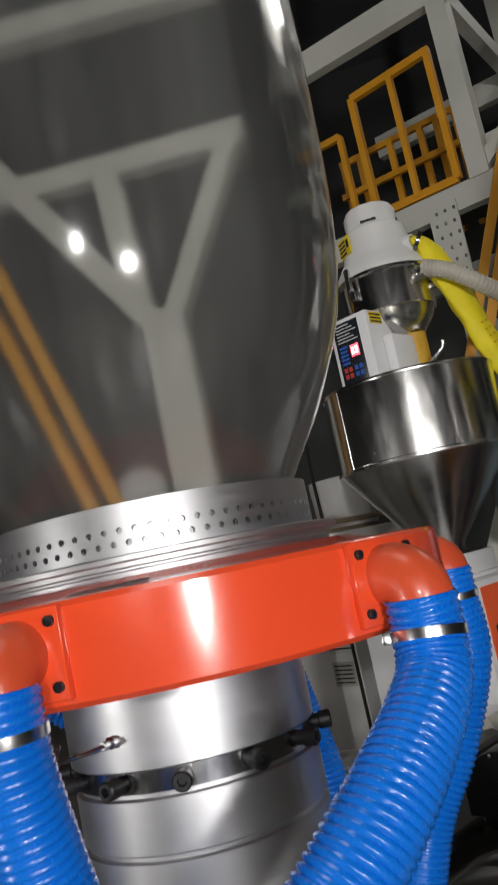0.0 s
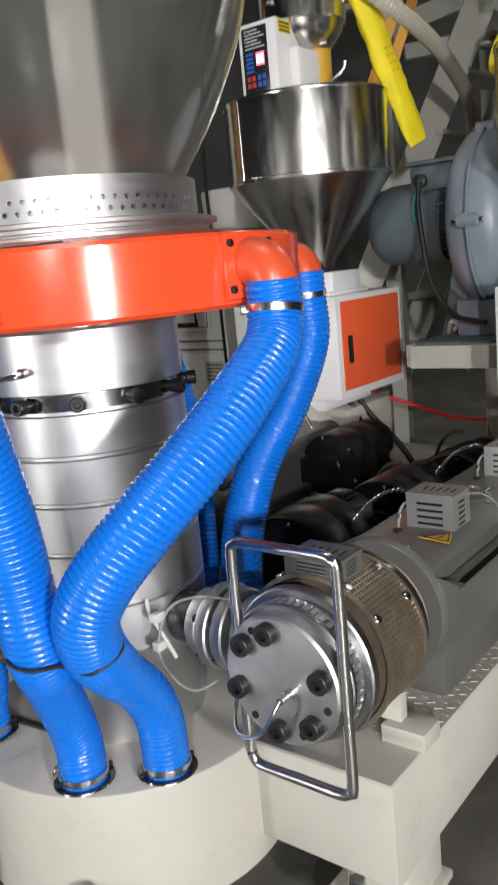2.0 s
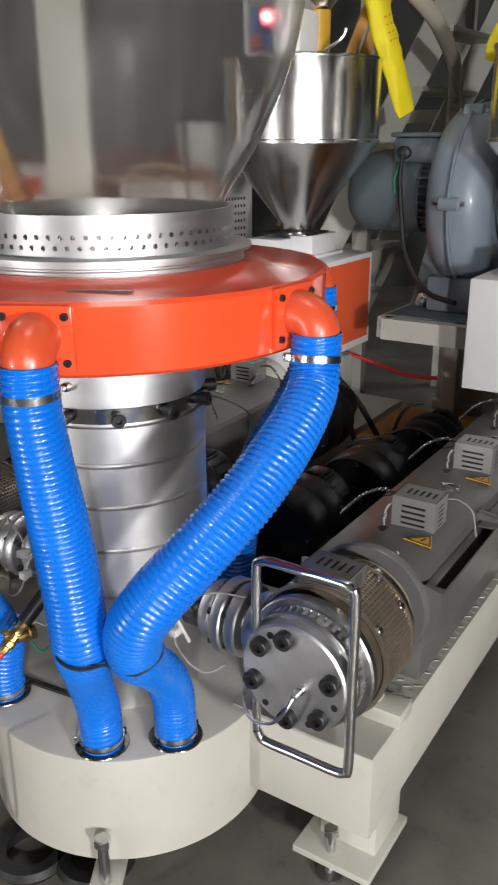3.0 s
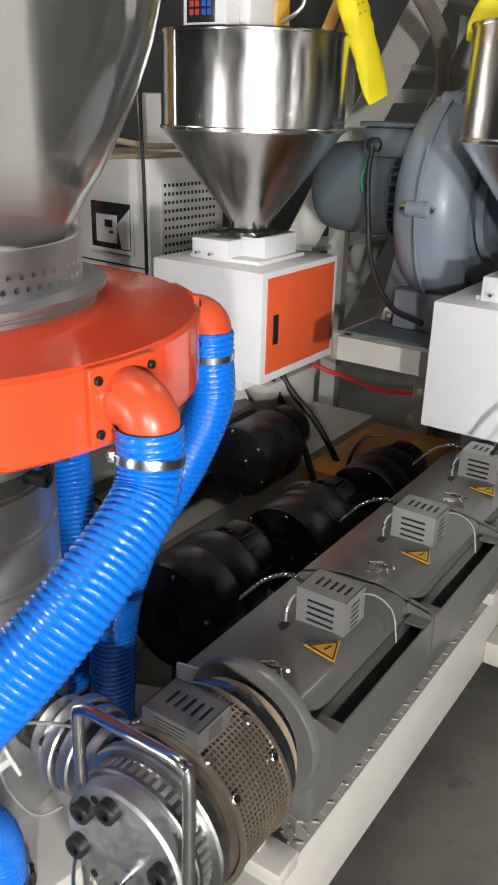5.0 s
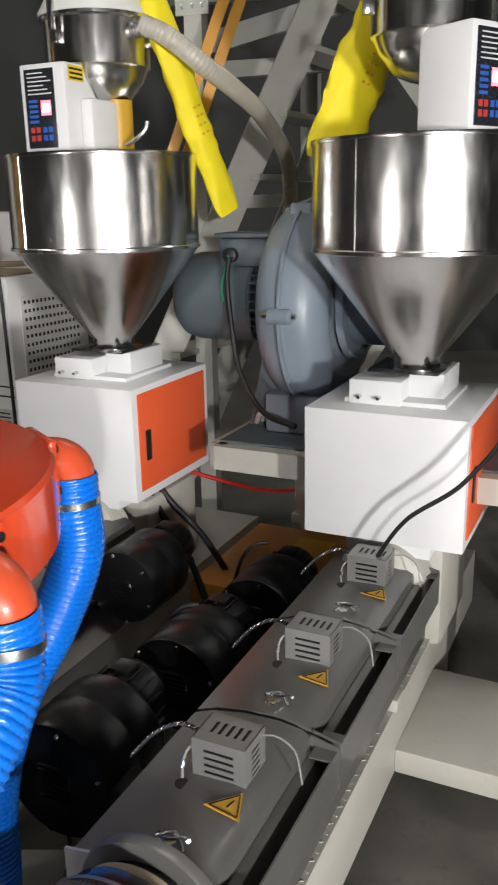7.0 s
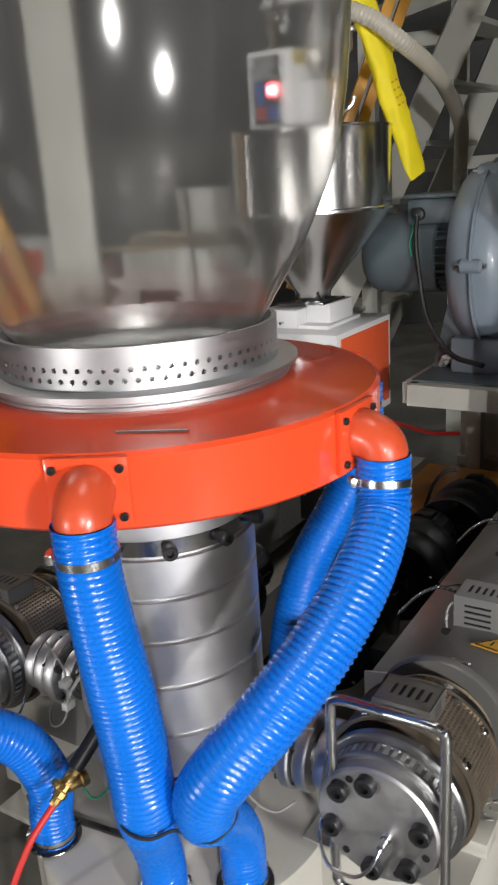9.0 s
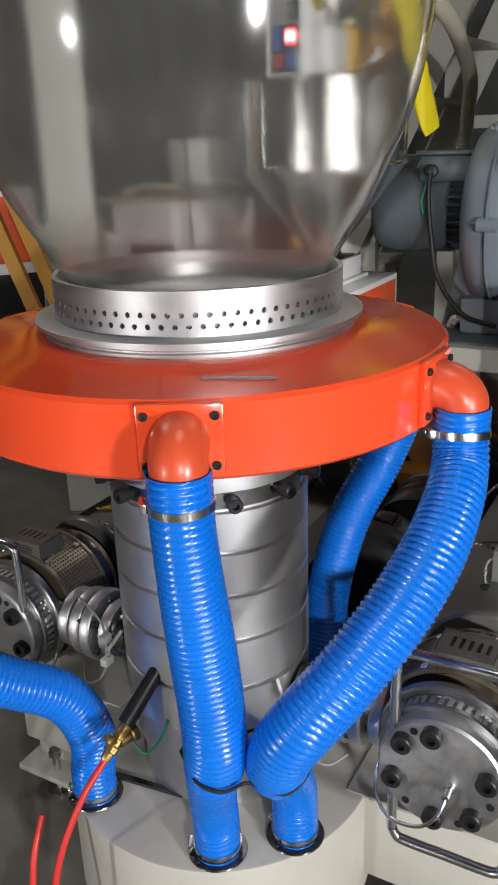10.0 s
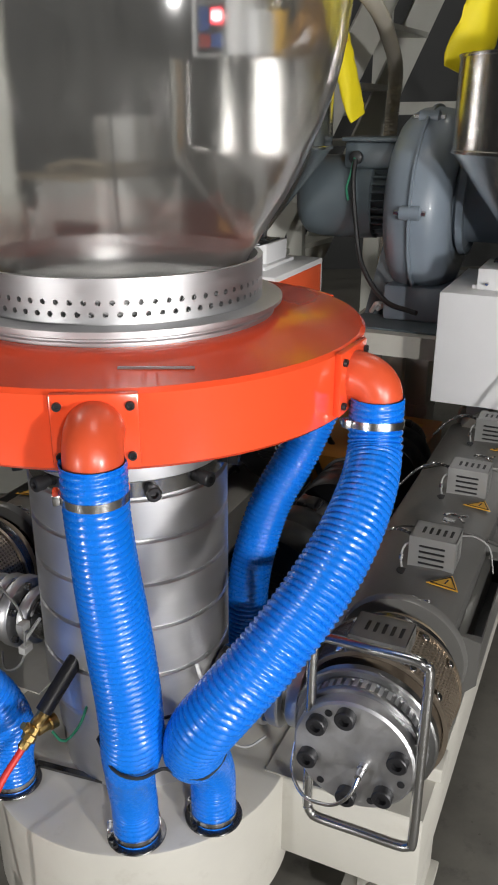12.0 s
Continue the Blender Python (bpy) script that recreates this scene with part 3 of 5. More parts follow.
def fan(parent, x, y, z, r=0.12, length=0.31):
    """Black blower motor with end disc, ribbed body and terminal box."""
    m = Matrix.Translation((x, y, z)) @ Matrix.Rotation(radians(-90), 4, "X")
    top = part("fan_motor", lathe(new_bm(), [(0, 0.19), (r * 0.66, 0.19), (r * 0.68, 0.2), (r * 0.68, length - 0.03), (r * 0.64, length - 0.012), (r * 0.5, length), (0, length)], 40, m @ Matrix.Translation((0, -r * 0.22, 0))), BLACK, parent, "glossy black cooling fan motor")
    part("fan_scroll", lathe(new_bm(), [(0, 0), (r * 0.3, 0), (r * 0.34, 0.004), (r * 1.02, 0.006), (r * 1.06, 0.014), (r * 1.06, 0.1), (r * 1.04, 0.104), (r * 1.04, 0.112), (r * 1.06, 0.116), (r * 1.06, 0.185), (r * 1.0, 0.198), (r * 0.8, 0.204), (0, 0.204)], 48, m), BLACK, top)
    for k in range(7):
        part("face_slot", box(new_bm(), -r * 0.3, r * 0.3, -0.003, 0.002, -r * 0.3 + r * 0.1 * k - 0.0022, -r * 0.3 + r * 0.1 * k + 0.0022, 0.0008, Matrix.Translation((x, y, z))), BLACK, top)
    for k in range(16):
        part("motor_fin", box(new_bm(), r * 0.66, r * 0.74, 0.215, length - 0.04, -0.0025, 0.0025, 0.0008, Matrix.Translation((x, y, z + r * 0.22)) @ Matrix.Rotation(2 * math.pi * k / 16, 4, "Y")), BLACK, top)
    part("terminal_box", box(new_bm(), -0.025, 0.025, 0.225, 0.275, r * 0.7, r * 0.98, 0.006, Matrix.Translation((x, y, z))), BLACK, top)
    for k in range(6):
        a = radians(60 * k + 20)
        part("screw", hexagon(new_bm(), 0.005, 0, 0.006, Matrix.Translation((x + r * 0.95 * math.cos(a), y, z + r * 0.95 * math.sin(a))) @ Matrix.Rotation(radians(90), 4, "X")), CHROME, top)
    part("outlet_duct", box(new_bm(), 0, 0.25, 0.01, 0.085, -0.06, 0.02, 0.004, Matrix.Translation((x, y, z))), BLACK, top)


def cover_section(parent, y0, y1, first):
    """Rounded sheet cover over one heater zone, with a side trough."""
    prof = [(-0.150, 0.43), (-0.150, 0.570), (-0.143, 0.582), (-0.10, 0.598), (-0.04, 0.609), (0.03, 0.612), (0.072, 0.606), (0.088, 0.596), (0.091, 0.57), (0.091, 0.44)]
    bm = new_bm()
    a = [bm.verts.new((x, y0, z)) for x, z in prof]
    b = [bm.verts.new((x, y1, z)) for x, z in prof]
    for i in range(len(prof) - 1):
        bm.faces.new((a[i], b[i], b[i + 1], a[i + 1]))
    bm.faces.new(a)
    bm.faces.new(b[::-1])
    cov = part("heater_cover", bm, COVER, parent, "dark grey sheet metal heater cover", angle=25)
    # trough: outer wall, sloped floor, slot plate and end flaps
    tr = part("side_trough", box(new_bm(), 0.137, 0.140, y0 + 0.004, y1 - 0.004, 0.50, 0.583), COVER, cov)
    ym = (y0 + y1) / 2
    part("trough_floor", bar(new_bm(), (0.1385, ym, 0.501), (0.085, ym, 0.437), y1 - y0 - 0.008, 0.003, (1, 0, -1)), COVER, cov)
    part("trough_tray", box(new_bm(), 0.091, 0.137, y0 + 0.03, y1 - 0.03, 0.52, 0.523), RUBBER, cov)
    for y in (y0 + 0.001, y1 - 0.004):
        bm = new_bm()
        q = [(0.085, 0.437), (0.141, 0.499), (0.141, 0.590), (0.089, 0.602)]
        lo = [bm.verts.new((x, y, z)) for x, z in q]
        hi = [bm.verts.new((x, y + 0.003, z)) for x, z in q]
        bm.faces.new(lo), bm.faces.new(hi[::-1])
        for i in range(4):
            bm.faces.new((lo[i], lo[(i + 1) % 4], hi[(i + 1) % 4], hi[i]))
        part("end_flap", bm, COVER, cov)
    for ya, yb in ((y0 + 0.004, y0 + 0.035), (y1 - 0.035, y1 - 0.004)):
        part("slot_end", box(new_bm(), 0.100, 0.137, ya, yb, 0.580, 0.583), COVER, cov)
    return cov


def extruder(m, group, flip=False):
    top = thing("extruder", m, "grey covered plastic extruder with a bolted steel end plate", "extruder", group)
    # end plate and head
    part("end_plate", lathe(new_bm(), [(0, -0.022), (0.096, -0.022), (0.100, -0.018), (0.100, 0.004), (0, 0.004)], 72, ALONG), PLATE, top, "round milled steel end plate")
    for k, deg in enumerate((100, 141, 16, -45, -94, -163)):
        mm = ALONG @ Matrix.Translation((0.076 * math.cos(radians(deg)), -0.076 * math.sin(radians(deg)), -0.022)) @ Matrix.Rotation(radians(180), 4, "X")
        part("cap_screw", cap_screw(new_bm(), 0.0165, 0.016, mm), OXIDE, top, "large black socket head screw")
    for deg in (121, -17, -66, -128):
        mm = ALONG @ Matrix.Translation((0.083 * math.cos(radians(deg)), -0.083 * math.sin(radians(deg)), -0.0225)) @ Matrix.Rotation(radians(180), 4, "X")
        part("tapped_hole", lathe(new_bm(), [(0.0062, 0), (0.0062, 0.0012), (0.0045, 0.0012), (0.0045, 0.0004), (0, 0.0004)], 16, mm), OXIDE, top)
    # notched clamp ring
    bm = lathe(new_bm(), [(0.06, 0.004), (0.106, 0.004), (0.108, 0.006), (0.108, 0.012), (0.104, 0.014), (0.104, 0.03), (0.108, 0.032), (0.108, 0.036), (0.06, 0.036)], 72, ALONG, closed=True)
    clamp = part("clamp_ring", bm, STEELD, top, "steel clamp ring with notches")
    lug = finish(box(new_bm(), -0.0035, 0.0035, 0.104, 0.1085, 0.013, 0.031), "ring_lug", STEEL)
    for k in range(48):
        ob = new("ring_lug", lug)
        ob.parent = clamp
        ob.matrix_local = ALONG @ Matrix.Rotation(2 * math.pi * k / 48, 4, "Z")
    part("filter_body", lathe(new_bm(), [(0.05, 0.036), (0.118, 0.036), (0.121, 0.039), (0.121, 0.052), (0.118, 0.055), (0.09, 0.056), (0.09, 0.075), (0.05, 0.075)], 64, ALONG, closed=True), STEELD, top)
    # perforated heater guard
    bm = new_bm()
    n, rows, y0, dy = 100, 14, 0.075, 0.008
    R = 0.126
    for i in range(n):
        a0, a1 = 2 * math.pi * i / n, 2 * math.pi * (i + 1) / n
        for j in range(rows):
            ya, yb = y0 + j * dy, y0 + (j + 1) * dy
            ui, uo = (a1 - a0) * 0.17, dy * 0.17

            def q(a, y, rr=R):
                return bm.verts.new((rr * math.cos(a), y, AXIS + rr * math.sin(a)))
            o = [q(a0, ya), q(a1, ya), q(a1, yb), q(a0, yb)]
            inn = [q(a0 + ui, ya + uo), q(a1 - ui, ya + uo), q(a1 - ui, yb - uo), q(a0 + ui, yb - uo)]
            low = [q(a0 + ui, ya + uo, R - 0.003), q(a1 - ui, ya + uo, R - 0.003), q(a1 - ui, yb - uo, R - 0.003), q(a0 + ui, yb - uo, R - 0.003)]
            for k in range(4):
                l = (k + 1) % 4
                bm.faces.new((o[k], o[l], inn[l], inn[k]))
                bm.faces.new((inn[k], inn[l], low[l], low[k]))
    bmesh.ops.remove_doubles(bm, verts=bm.verts, dist=1e-5)
    part("mesh_guard", bm, MESH, top, "bronze coloured perforated heater guard")
    part("heater_band", lathe(new_bm(), [(0.06, 0.077), (0.119, 0.077), (0.119, 0.186), (0.06, 0.186)], 48, ALONG, closed=True), BAND, top)
    for y in (0.074, 0.186):
        part("guard_rim", lathe(new_bm(), [(0.122, y), (0.1295, y), (0.1295, y + 0.006), (0.122, y + 0.006)], 60, ALONG, closed=True), MESH, top)
    part("barrel_flange", lathe(new_bm(), [(0.05, 0.195), (0.112, 0.195), (0.115, 0.2), (0.115, 0.225), (0.085, 0.23), (0.085, 0.285), (0.05, 0.285)], 48, ALONG, closed=True), GLASSY, top)
    part("cover_end", lathe(new_bm(), [(0.09, 0.268), (0.118, 0.268), (0.122, 0.274), (0.122, 0.285), (0.09, 0.285)], 60, ALONG, closed=True), COVER, top)
    part("gasket_ring", lathe(new_bm(), [(0.085, 0.232), (0.102, 0.232), (0.104, 0.236), (0.104, 0.247), (0.085, 0.247)], 48, ALONG, closed=True), WOOD, top, "tan fibre gasket ring")
    # guard hoop
    hw, zl, zh, yy = 0.090, 0.378, 0.738, -0.012
    c = 0.022
    pts = [(-hw, yy, zl + c), (-hw, yy, (zl + zh) / 2), (-hw, yy, zh - c), (-hw + c * 0.3, yy, zh - c * 0.3), (-hw + c, yy, zh), (0, yy, zh), (hw - c, yy, zh), (hw - c * 0.3, yy, zh - c * 0.3), (hw, yy, zh - c), (hw, yy, (zl + zh) / 2), (hw, yy, zl + c), (hw - c * 0.3, yy, zl + c * 0.3), (hw - c, yy, zl), (0, yy, zl), (-hw + c, yy, zl), (-hw + c * 0.3, yy, zl + c * 0.3), (-hw, yy, zl + c)]
    part("guard_hoop", tube(new_bm(), [(x + 0.014, y, z) for x, y, z in pts], 0.0085, 12, 0.006), CHROME, top, "bent bright steel tube handle")
    # head box with slots, above the guard
    hb = junction_box(top, -0.048, 0.048, 0.080, 0.152, 0.655, 0.690, "dark grey vented terminal cover over the head", COVER)
    # probe on the plate
    part("probe", tube(lathe(new_bm(), [(0, -0.05), (0.006, -0.05), (0.006, -0.03), (0.008, -0.03), (0.008, -0.022), (0, -0.022)], 12, Matrix.Translation((0.018, 0, -0.012)) @ ALONG), [(0.018, -0.05, 0.525), (0.012, -0.065, 0.505), (-0.01, -0.065, 0.475), (-0.04, -0.055, 0.455), (-0.075, -0.04, 0.445), (-0.11, 0.0, 0.45), (-0.115, 0.03, 0.49)], 0.003, 8), CHROME, top, "bright pressure probe with braided lead")
    bm = new_bm()
    q = [(-0.152, 0.47), (-0.152, 0.588), (-0.085, 0.60), (-0.115, 0.55)]
    lo = [bm.verts.new((x, 0.279, z)) for x, z in q]
    hi = [bm.verts.new((x, 0.284, z)) for x, z in q]
    bm.faces.new(lo), bm.faces.new(hi[::-1])
    for i in range(4):
        bm.faces.new((lo[i], lo[(i + 1) % 4], hi[(i + 1) % 4], hi[i]))
    part("corner_tab", bm, CABM, top, "pale bent corner tab of the cover")
    for a in (35, 62, 118):
        mm = Matrix.Translation((0, 0, AXIS)) @ Matrix.Rotation(radians(-a), 4, "Y") @ Matrix.Translation((0.129, 0, 0))
        for y in (0.083, 0.175):
            part("guard_screw", disc(new_bm(), 0.007, 0, 0.004, 14, 0.001, mm @ Matrix.Translation((0, y, 0)) @ Matrix.Rotation(radians(90), 4, "Y")), CHROME, top)
    # covers, boxes and cooling fans for three zones
    for k in range(3):
        y0 = 0.285 + 0.385 * k
        cov = cover_section(top, y0, y0 + 0.375, k == 0)
        jb = junction_box(cov, -0.045, 0.05, y0 + 0.195, y0 + 0.27, 0.601, 0.677)
        sign_triangle(cov, (0.045, y0 + 0.145, 0.6125), 0.06, -10, -4)
        part("conduit", tube(new_bm(), [(0.05, y0 + 0.26, 0.664), (0.076, y0 + 0.262, 0.667), (0.108, y0 + 0.26, 0.648), (0.122, y0 + 0.255, 0.592)], 0.0017, 8), WIREG, cov, "grey braided conduit")
        part("lead", tube(new_bm(), [(-0.045, y0 + 0.205, 0.655), (-0.056, y0 + 0.198, 0.648), (-0.057, y0 + 0.182, 0.628), (-0.048, y0 + 0.165, 0.607)], 0.0026, 8), WIREG, cov, "white sleeved heater lead")
        run = spline([(-0.045, y0 + 0.23, 0.662), (-0.085, y0 + 0.228, 0.668), (-0.125, y0 + 0.21, 0.65), (-0.165, y0 + 0.19, 0.605)], 0.0012)
        sl = part("sleeve", tube(new_bm(), run, 0.0036, 8, 0.008), RUBBER, cov, "black lead in a bright coil")
        coil = [p + Vector((0.12, 0.9, 0.0)).normalized() * (0.0042 * math.cos(k * 0.75)) + Vector((0.3, 0, 0.95)) * (0.0042 * math.sin(k * 0.75)) for k, p in enumerate(run)]
        part("coil", tube(new_bm(), coil, 0.0011, 5, 0.0012), CHROME, sl)
        part("lead_hole", disc(new_bm(), 0.013, 0, 0.0015, 20, 0.0005, Matrix.Translation((-0.048, y0 + 0.165, 0.6075)) @ Matrix.Rotation(radians(8), 4, "Y")), RUBBER, cov)
        part("lead_ferrule", tube(new_bm(), [(-0.057, y0 + 0.186, 0.634), (-0.0565, y0 + 0.178, 0.622)], 0.0042, 8, 0.01), CHROME, cov)
        # latch of twisted wire
        bm = box(new_bm(), -0.02, 0.025, y0 + 0.03, y0 + 0.055, 0.606, 0.611, 0.001)
        tube(bm, [(-0.02, y0 + 0.05, 0.62), (0.0, y0 + 0.03, 0.63), (0.02, y0 + 0.05, 0.622), (0.035, y0 + 0.04, 0.63)], 0.003, 6)
        tube(bm, [(-0.015, y0 + 0.03, 0.63), (0.005, y0 + 0.055, 0.622), (0.03, y0 + 0.03, 0.618)], 0.003, 6)
        part("toggle_latch", bm, CHROME, cov, "bright wire toggle latch")
        if flip and k != 1:
            fan(top, -0.265, y0 + 0.12, 0.5, 0.1)
        elif not flip:
            fan(top, -0.37 + 0.025 * k, 0.515 + 0.39 * k, 0.455 - 0.017 * k, 0.117 - 0.004 * k)
    part("barrel_shell", box(new_bm(), -0.13, 0.11, 0.29, 1.44, 0.38, 0.57, 0.01), COVER, top)
    # frame beam with tread plate
    bm = box(new_bm(), -0.20, 0.10, 0.105, 2.2, 0.135, 0.322, 0.004)
    bf = part("frame_beam", bm, CREAM, top, "cream painted welded base beam")
    bm = box(new_bm(), -0.20, 0.100, 0.10, 2.2, 0.322, 0.328)
    tp = part("tread_plate", bm, CREAM, top, "pale chequered tread plate")
    bm = new_bm()
    for i in range(70):
        for j in range(6):
            x, y = 0.088 - 0.019 * j, 0.22 + 0.026 * i + (0.013 if j % 2 else 0)
            a = 0.5 if (i + j) % 2 else -0.5
            bar(bm, (x - 0.007 * math.cos(a), y - 0.007 * math.sin(a), 0.3285), (x + 0.007 * math.cos(a), y + 0.007 * math.sin(a), 0.3285), 0.0035, 0.0016)
    part("tread_pattern", bm, CREAM, tp)
    for y in (0.14, 1.7):
        f = part("frame_leg", box(new_bm(), -0.02, 0.10, y, y + 0.12, 0.05, 0.14, 0.003), CREAM, top)
        part("foot_plate", box(new_bm(), -0.05, 0.115, y - 0.06, y + 0.13, 0.05, 0.066, 0.002), CREAM, f)
        mm = Matrix.Translation((0.02, y - 0.03, 0))
        part("jack_bolt", lathe(hexagon(new_bm(), 0.016, 0.105, 0.122, mm), [(0, 0), (0.028, 0), (0.028, 0.012), (0.010, 0.014), (0.010, 0.106), (0, 0.106)], 16, mm), CHROME, f, "bright steel levelling bolt")
    part("outrigger", box(new_bm(), 0.10, 0.46, 1.20, 1.60, 0.14, 0.205, 0.004), CREAM, top, "cream welded outrigger plate")
    # barrel supports
    for y in (0.23, 1.2):
        part("barrel_support", box(new_bm(), 0.03, 0.11, y - 0.03, y + 0.03, 0.328, 0.36, 0.003), CREAM, top)
        part("support_web", box(new_bm(), -0.09, 0.06, y - 0.012, y + 0.012, 0.36, 0.46, 0.002), CREAM, top)
    if flip:  # the other hand
        for ob in top.children_recursive:
            if ob.name.startswith("ring_lug"):
                continue
            ob.data.transform(Matrix.Diagonal((-1, 1, 1, 1)))
            ob.data.flip_normals()
    return top


extruder(EXT_1, "pair of extruders")
extruder(EXT_2, "pair of extruders", True)


def adaptor(m, side):
    """Steel feed pipe from the extruder head to the die."""
    top = thing("feed_adaptor", m, "bright flanged steel feed pipe joining extruder and die", "pipe adaptor", "feed pipes to the die")
    mm = Matrix.Translation((0, 0.094, AXIS)) @ Matrix.Rotation(radians(90 * side), 4, "Y")
    part("pipe", lathe(new_bm(), [(0, 0.04), (0.045, 0.04), (0.045, 0.285), (0, 0.285)], 32, mm), GLASSY, top)
    for z, r in ((0.115, 0.062), (0.150, 0.07), (0.180, 0.074), (0.215, 0.058)):
        f = part("flange", lathe(new_bm(), [(0.03, z), (r - 0.003, z), (r, z + 0.003), (r, z + 0.02), (r - 0.003, z + 0.024), (0.03, z + 0.024)], 40, mm, closed=True), STEEL, top)
        if z > 0.16 and z < 0.2:
            for k in range(6):
                part("bolt", hexagon(new_bm(), 0.0075, z - 0.012, z + 0.034, mm @ Matrix.Translation(polar(0.062, 60 * k, 0))), GLASSY, f)
    part("lead", tube(new_bm(), [(0.15 * side, 0.07, 0.60), (0.20 * side, 0.04, 0.608), (0.25 * side, 0.02, 0.585), (0.265 * side, 0.0, 0.52), (0.24 * side, 0.0, 0.475), (0.20 * side, 0.01, 0.455), (0.17 * side, 0.04, 0.47)], 0.0024, 8), WIREG, top, "thin white sleeved lead")
    for dz in (0.0, 0.05):
        part("connector", box(new_bm(), -0.008, 0.008, -0.012, 0.012, -0.008, 0.008, 0.002, Matrix.Translation((0.264 * side, 0.005, 0.525 + dz))), WIREW, top, "white ceramic connector")
    part("earth_lead", tube(new_bm(), [(0.245 * side, 0.02, 0.50), (0.262 * side, 0.012, 0.54), (0.285 * side, 0.01, 0.575), (0.30 * side, 0.02, 0.60)], 0.0035, 8), WIREW, top, "short white sleeved lead")
    return top


adaptor(EXT_1, -1)
adaptor(EXT_2, 1)


def feed_box(m, group):
    """White drive cabinet with an orange door carrying the hopper."""
    top = thing("feed_cabinet", m, "white sheet metal cabinet with orange door under a hopper", "cabinet", group)
    x0, x1, y0, y1, z0, z1 = -0.205, 0.205, 1.37, 1.81, 0.668, 1.002
    part("body", box(new_bm(), x0, x1, y0, y1, z0, z1, 0.004), WHITE, top)
    d = part("door", box(new_bm(), x1, x1 + 0.004, y0 + 0.025, y1 - 0.025, z0 + 0.028, z1 - 0.018, 0.0015), ORANGE, top, "orange enamelled door")
    part("door_handle", box(new_bm(), x1 + 0.004, x1 + 0.008, y0 + 0.055, y0 + 0.082, z0 + 0.115, z0 + 0.205, 0.003), RUBBER, d, "black recessed pull")
    part("underframe", box(new_bm(), -0.10, 0.12, y0 + 0.03, y1 - 0.1, 0.625, z0, 0.004), WHITE, top)
    part("gearbox", lathe(box(new_bm(), -0.15, 0.13, 1.54, 1.86, 0.30, 0.61, 0.03), [(0, 1.36), (0.09, 1.36), (0.12, 1.38), (0.13, 1.44), (0, 1.44)], 40, Matrix.Translation((0, 0, AXIS)) @ Matrix.Rotation(radians(-90), 4, "X")), CREAM, top, "cream painted cast gearbox")
    # throat box
    part("throat_plate", box(new_bm(), -0.13, 0.13, 1.46, 1.72, z1, z1 + 0.012, 0.002), WHITE, top)
    part("throat_box", box(new_bm(), -0.115, 0.02, 1.45, 1.66, z1, z1 + 0.062, 0.003), WHITE, top)
    part("throat_back", box(new_bm(), 0.02, 0.11, 1.52, 1.70, z1, z1 + 0.075, 0.003), WHITE, top)
    part("slide_gate", box(new_bm(), -0.08, 0.1, 1.49, 1.66, z1 + 0.075, z1 + 0.083, 0.001), GLASSY, top)
    for x in (-0.085, -0.035):
        part("stud", hexagon(new_bm(), 0.005, 0, 0.02, Matrix.Translation((x, 1.45, z1 + 0.02)) @ Matrix.Rotation(radians(90), 4, "X")), CHROME, top)
    return top


feed_box(EXT_1, "feed cabinets of the extruders")
feed_box(EXT_2, "feed cabinets of the extruders")


def hopper(m, group):
    top = thing("material_hopper", m, "polished stainless steel hopper with conical bottom", "hopper", group)
    R = 0.268
    part("shell", lathe(new_bm(), [(R - 0.002, 1.628), (R, 1.628), (R, 1.388), (R + 0.004, 1.385), (R + 0.004, 1.377), (R - 0.004, 1.373), (0.062, 1.115), (0.058, 1.085), (0.056, 1.085), (0.060, 1.115), (R - 0.008, 1.375), (R - 0.002, 1.385)], 96, closed=True), POLISH, top)
    part("rim", lathe(new_bm(), [(R - 0.004, 1.623), (R + 0.003, 1.623), (R + 0.004, 1.627), (R + 0.003, 1.632), (R - 0.004, 1.632)], 96, closed=True), POLISH, top)
    part("lid", lathe(new_bm(), [(0, 1.630), (0.1, 1.629), (R - 0.006, 1.625), (R - 0.006, 1.621), (0, 1.621)], 64), POLISH, top)
    part("outlet_flange", lathe(new_bm(), [(0.04, 1.080), (0.075, 1.080), (0.075, 1.088), (0.04, 1.088)], 32, closed=True), GLASSY, top)
    part("seam", bar(new_bm(), (R * math.cos(-1.9), R * math.sin(-1.9), 1.388), (R * math.cos(-1.9), R * math.sin(-1.9), 1.625), 0.002, 0.004), POLISH, top)
    return top


def at_ext(ext, x, y, z=0.0, turn=0.0):
    return ext @ pose(x, y, z, 0, 0, turn)


HOP_2 = at_ext(EXT_2, 0.03, 1.555)
HOP_1 = at_ext(EXT_1, 0.03, 1.555)
hopper(HOP_2, "hoppers over the extruders")
hopper(HOP_1, "hoppers over the extruders")

# ---- vacuum loaders on the hoppers: local origin on the hopper's axis, front towards -y ----


def lettering(parent, text, size, m, material, name="lettering"):
    cu = bpy.data.curves.new(name, "FONT")
    cu.body, cu.size, cu.extrude, cu.align_x, cu.align_y = text, size, 0.0003, "CENTER", "CENTER"
    tmp = bpy.data.objects.new(name, cu)
    scene.collection.objects.link(tmp)
    dg = bpy.context.evaluated_depsgraph_get()
    me = bpy.data.meshes.new_from_object(tmp.evaluated_get(dg))
    bpy.data.objects.remove(tmp)
    me.transform(m)
    me.materials.clear()
    me.materials.append(material)
    ob = new(name, me)
    ob.parent = parent
    return ob


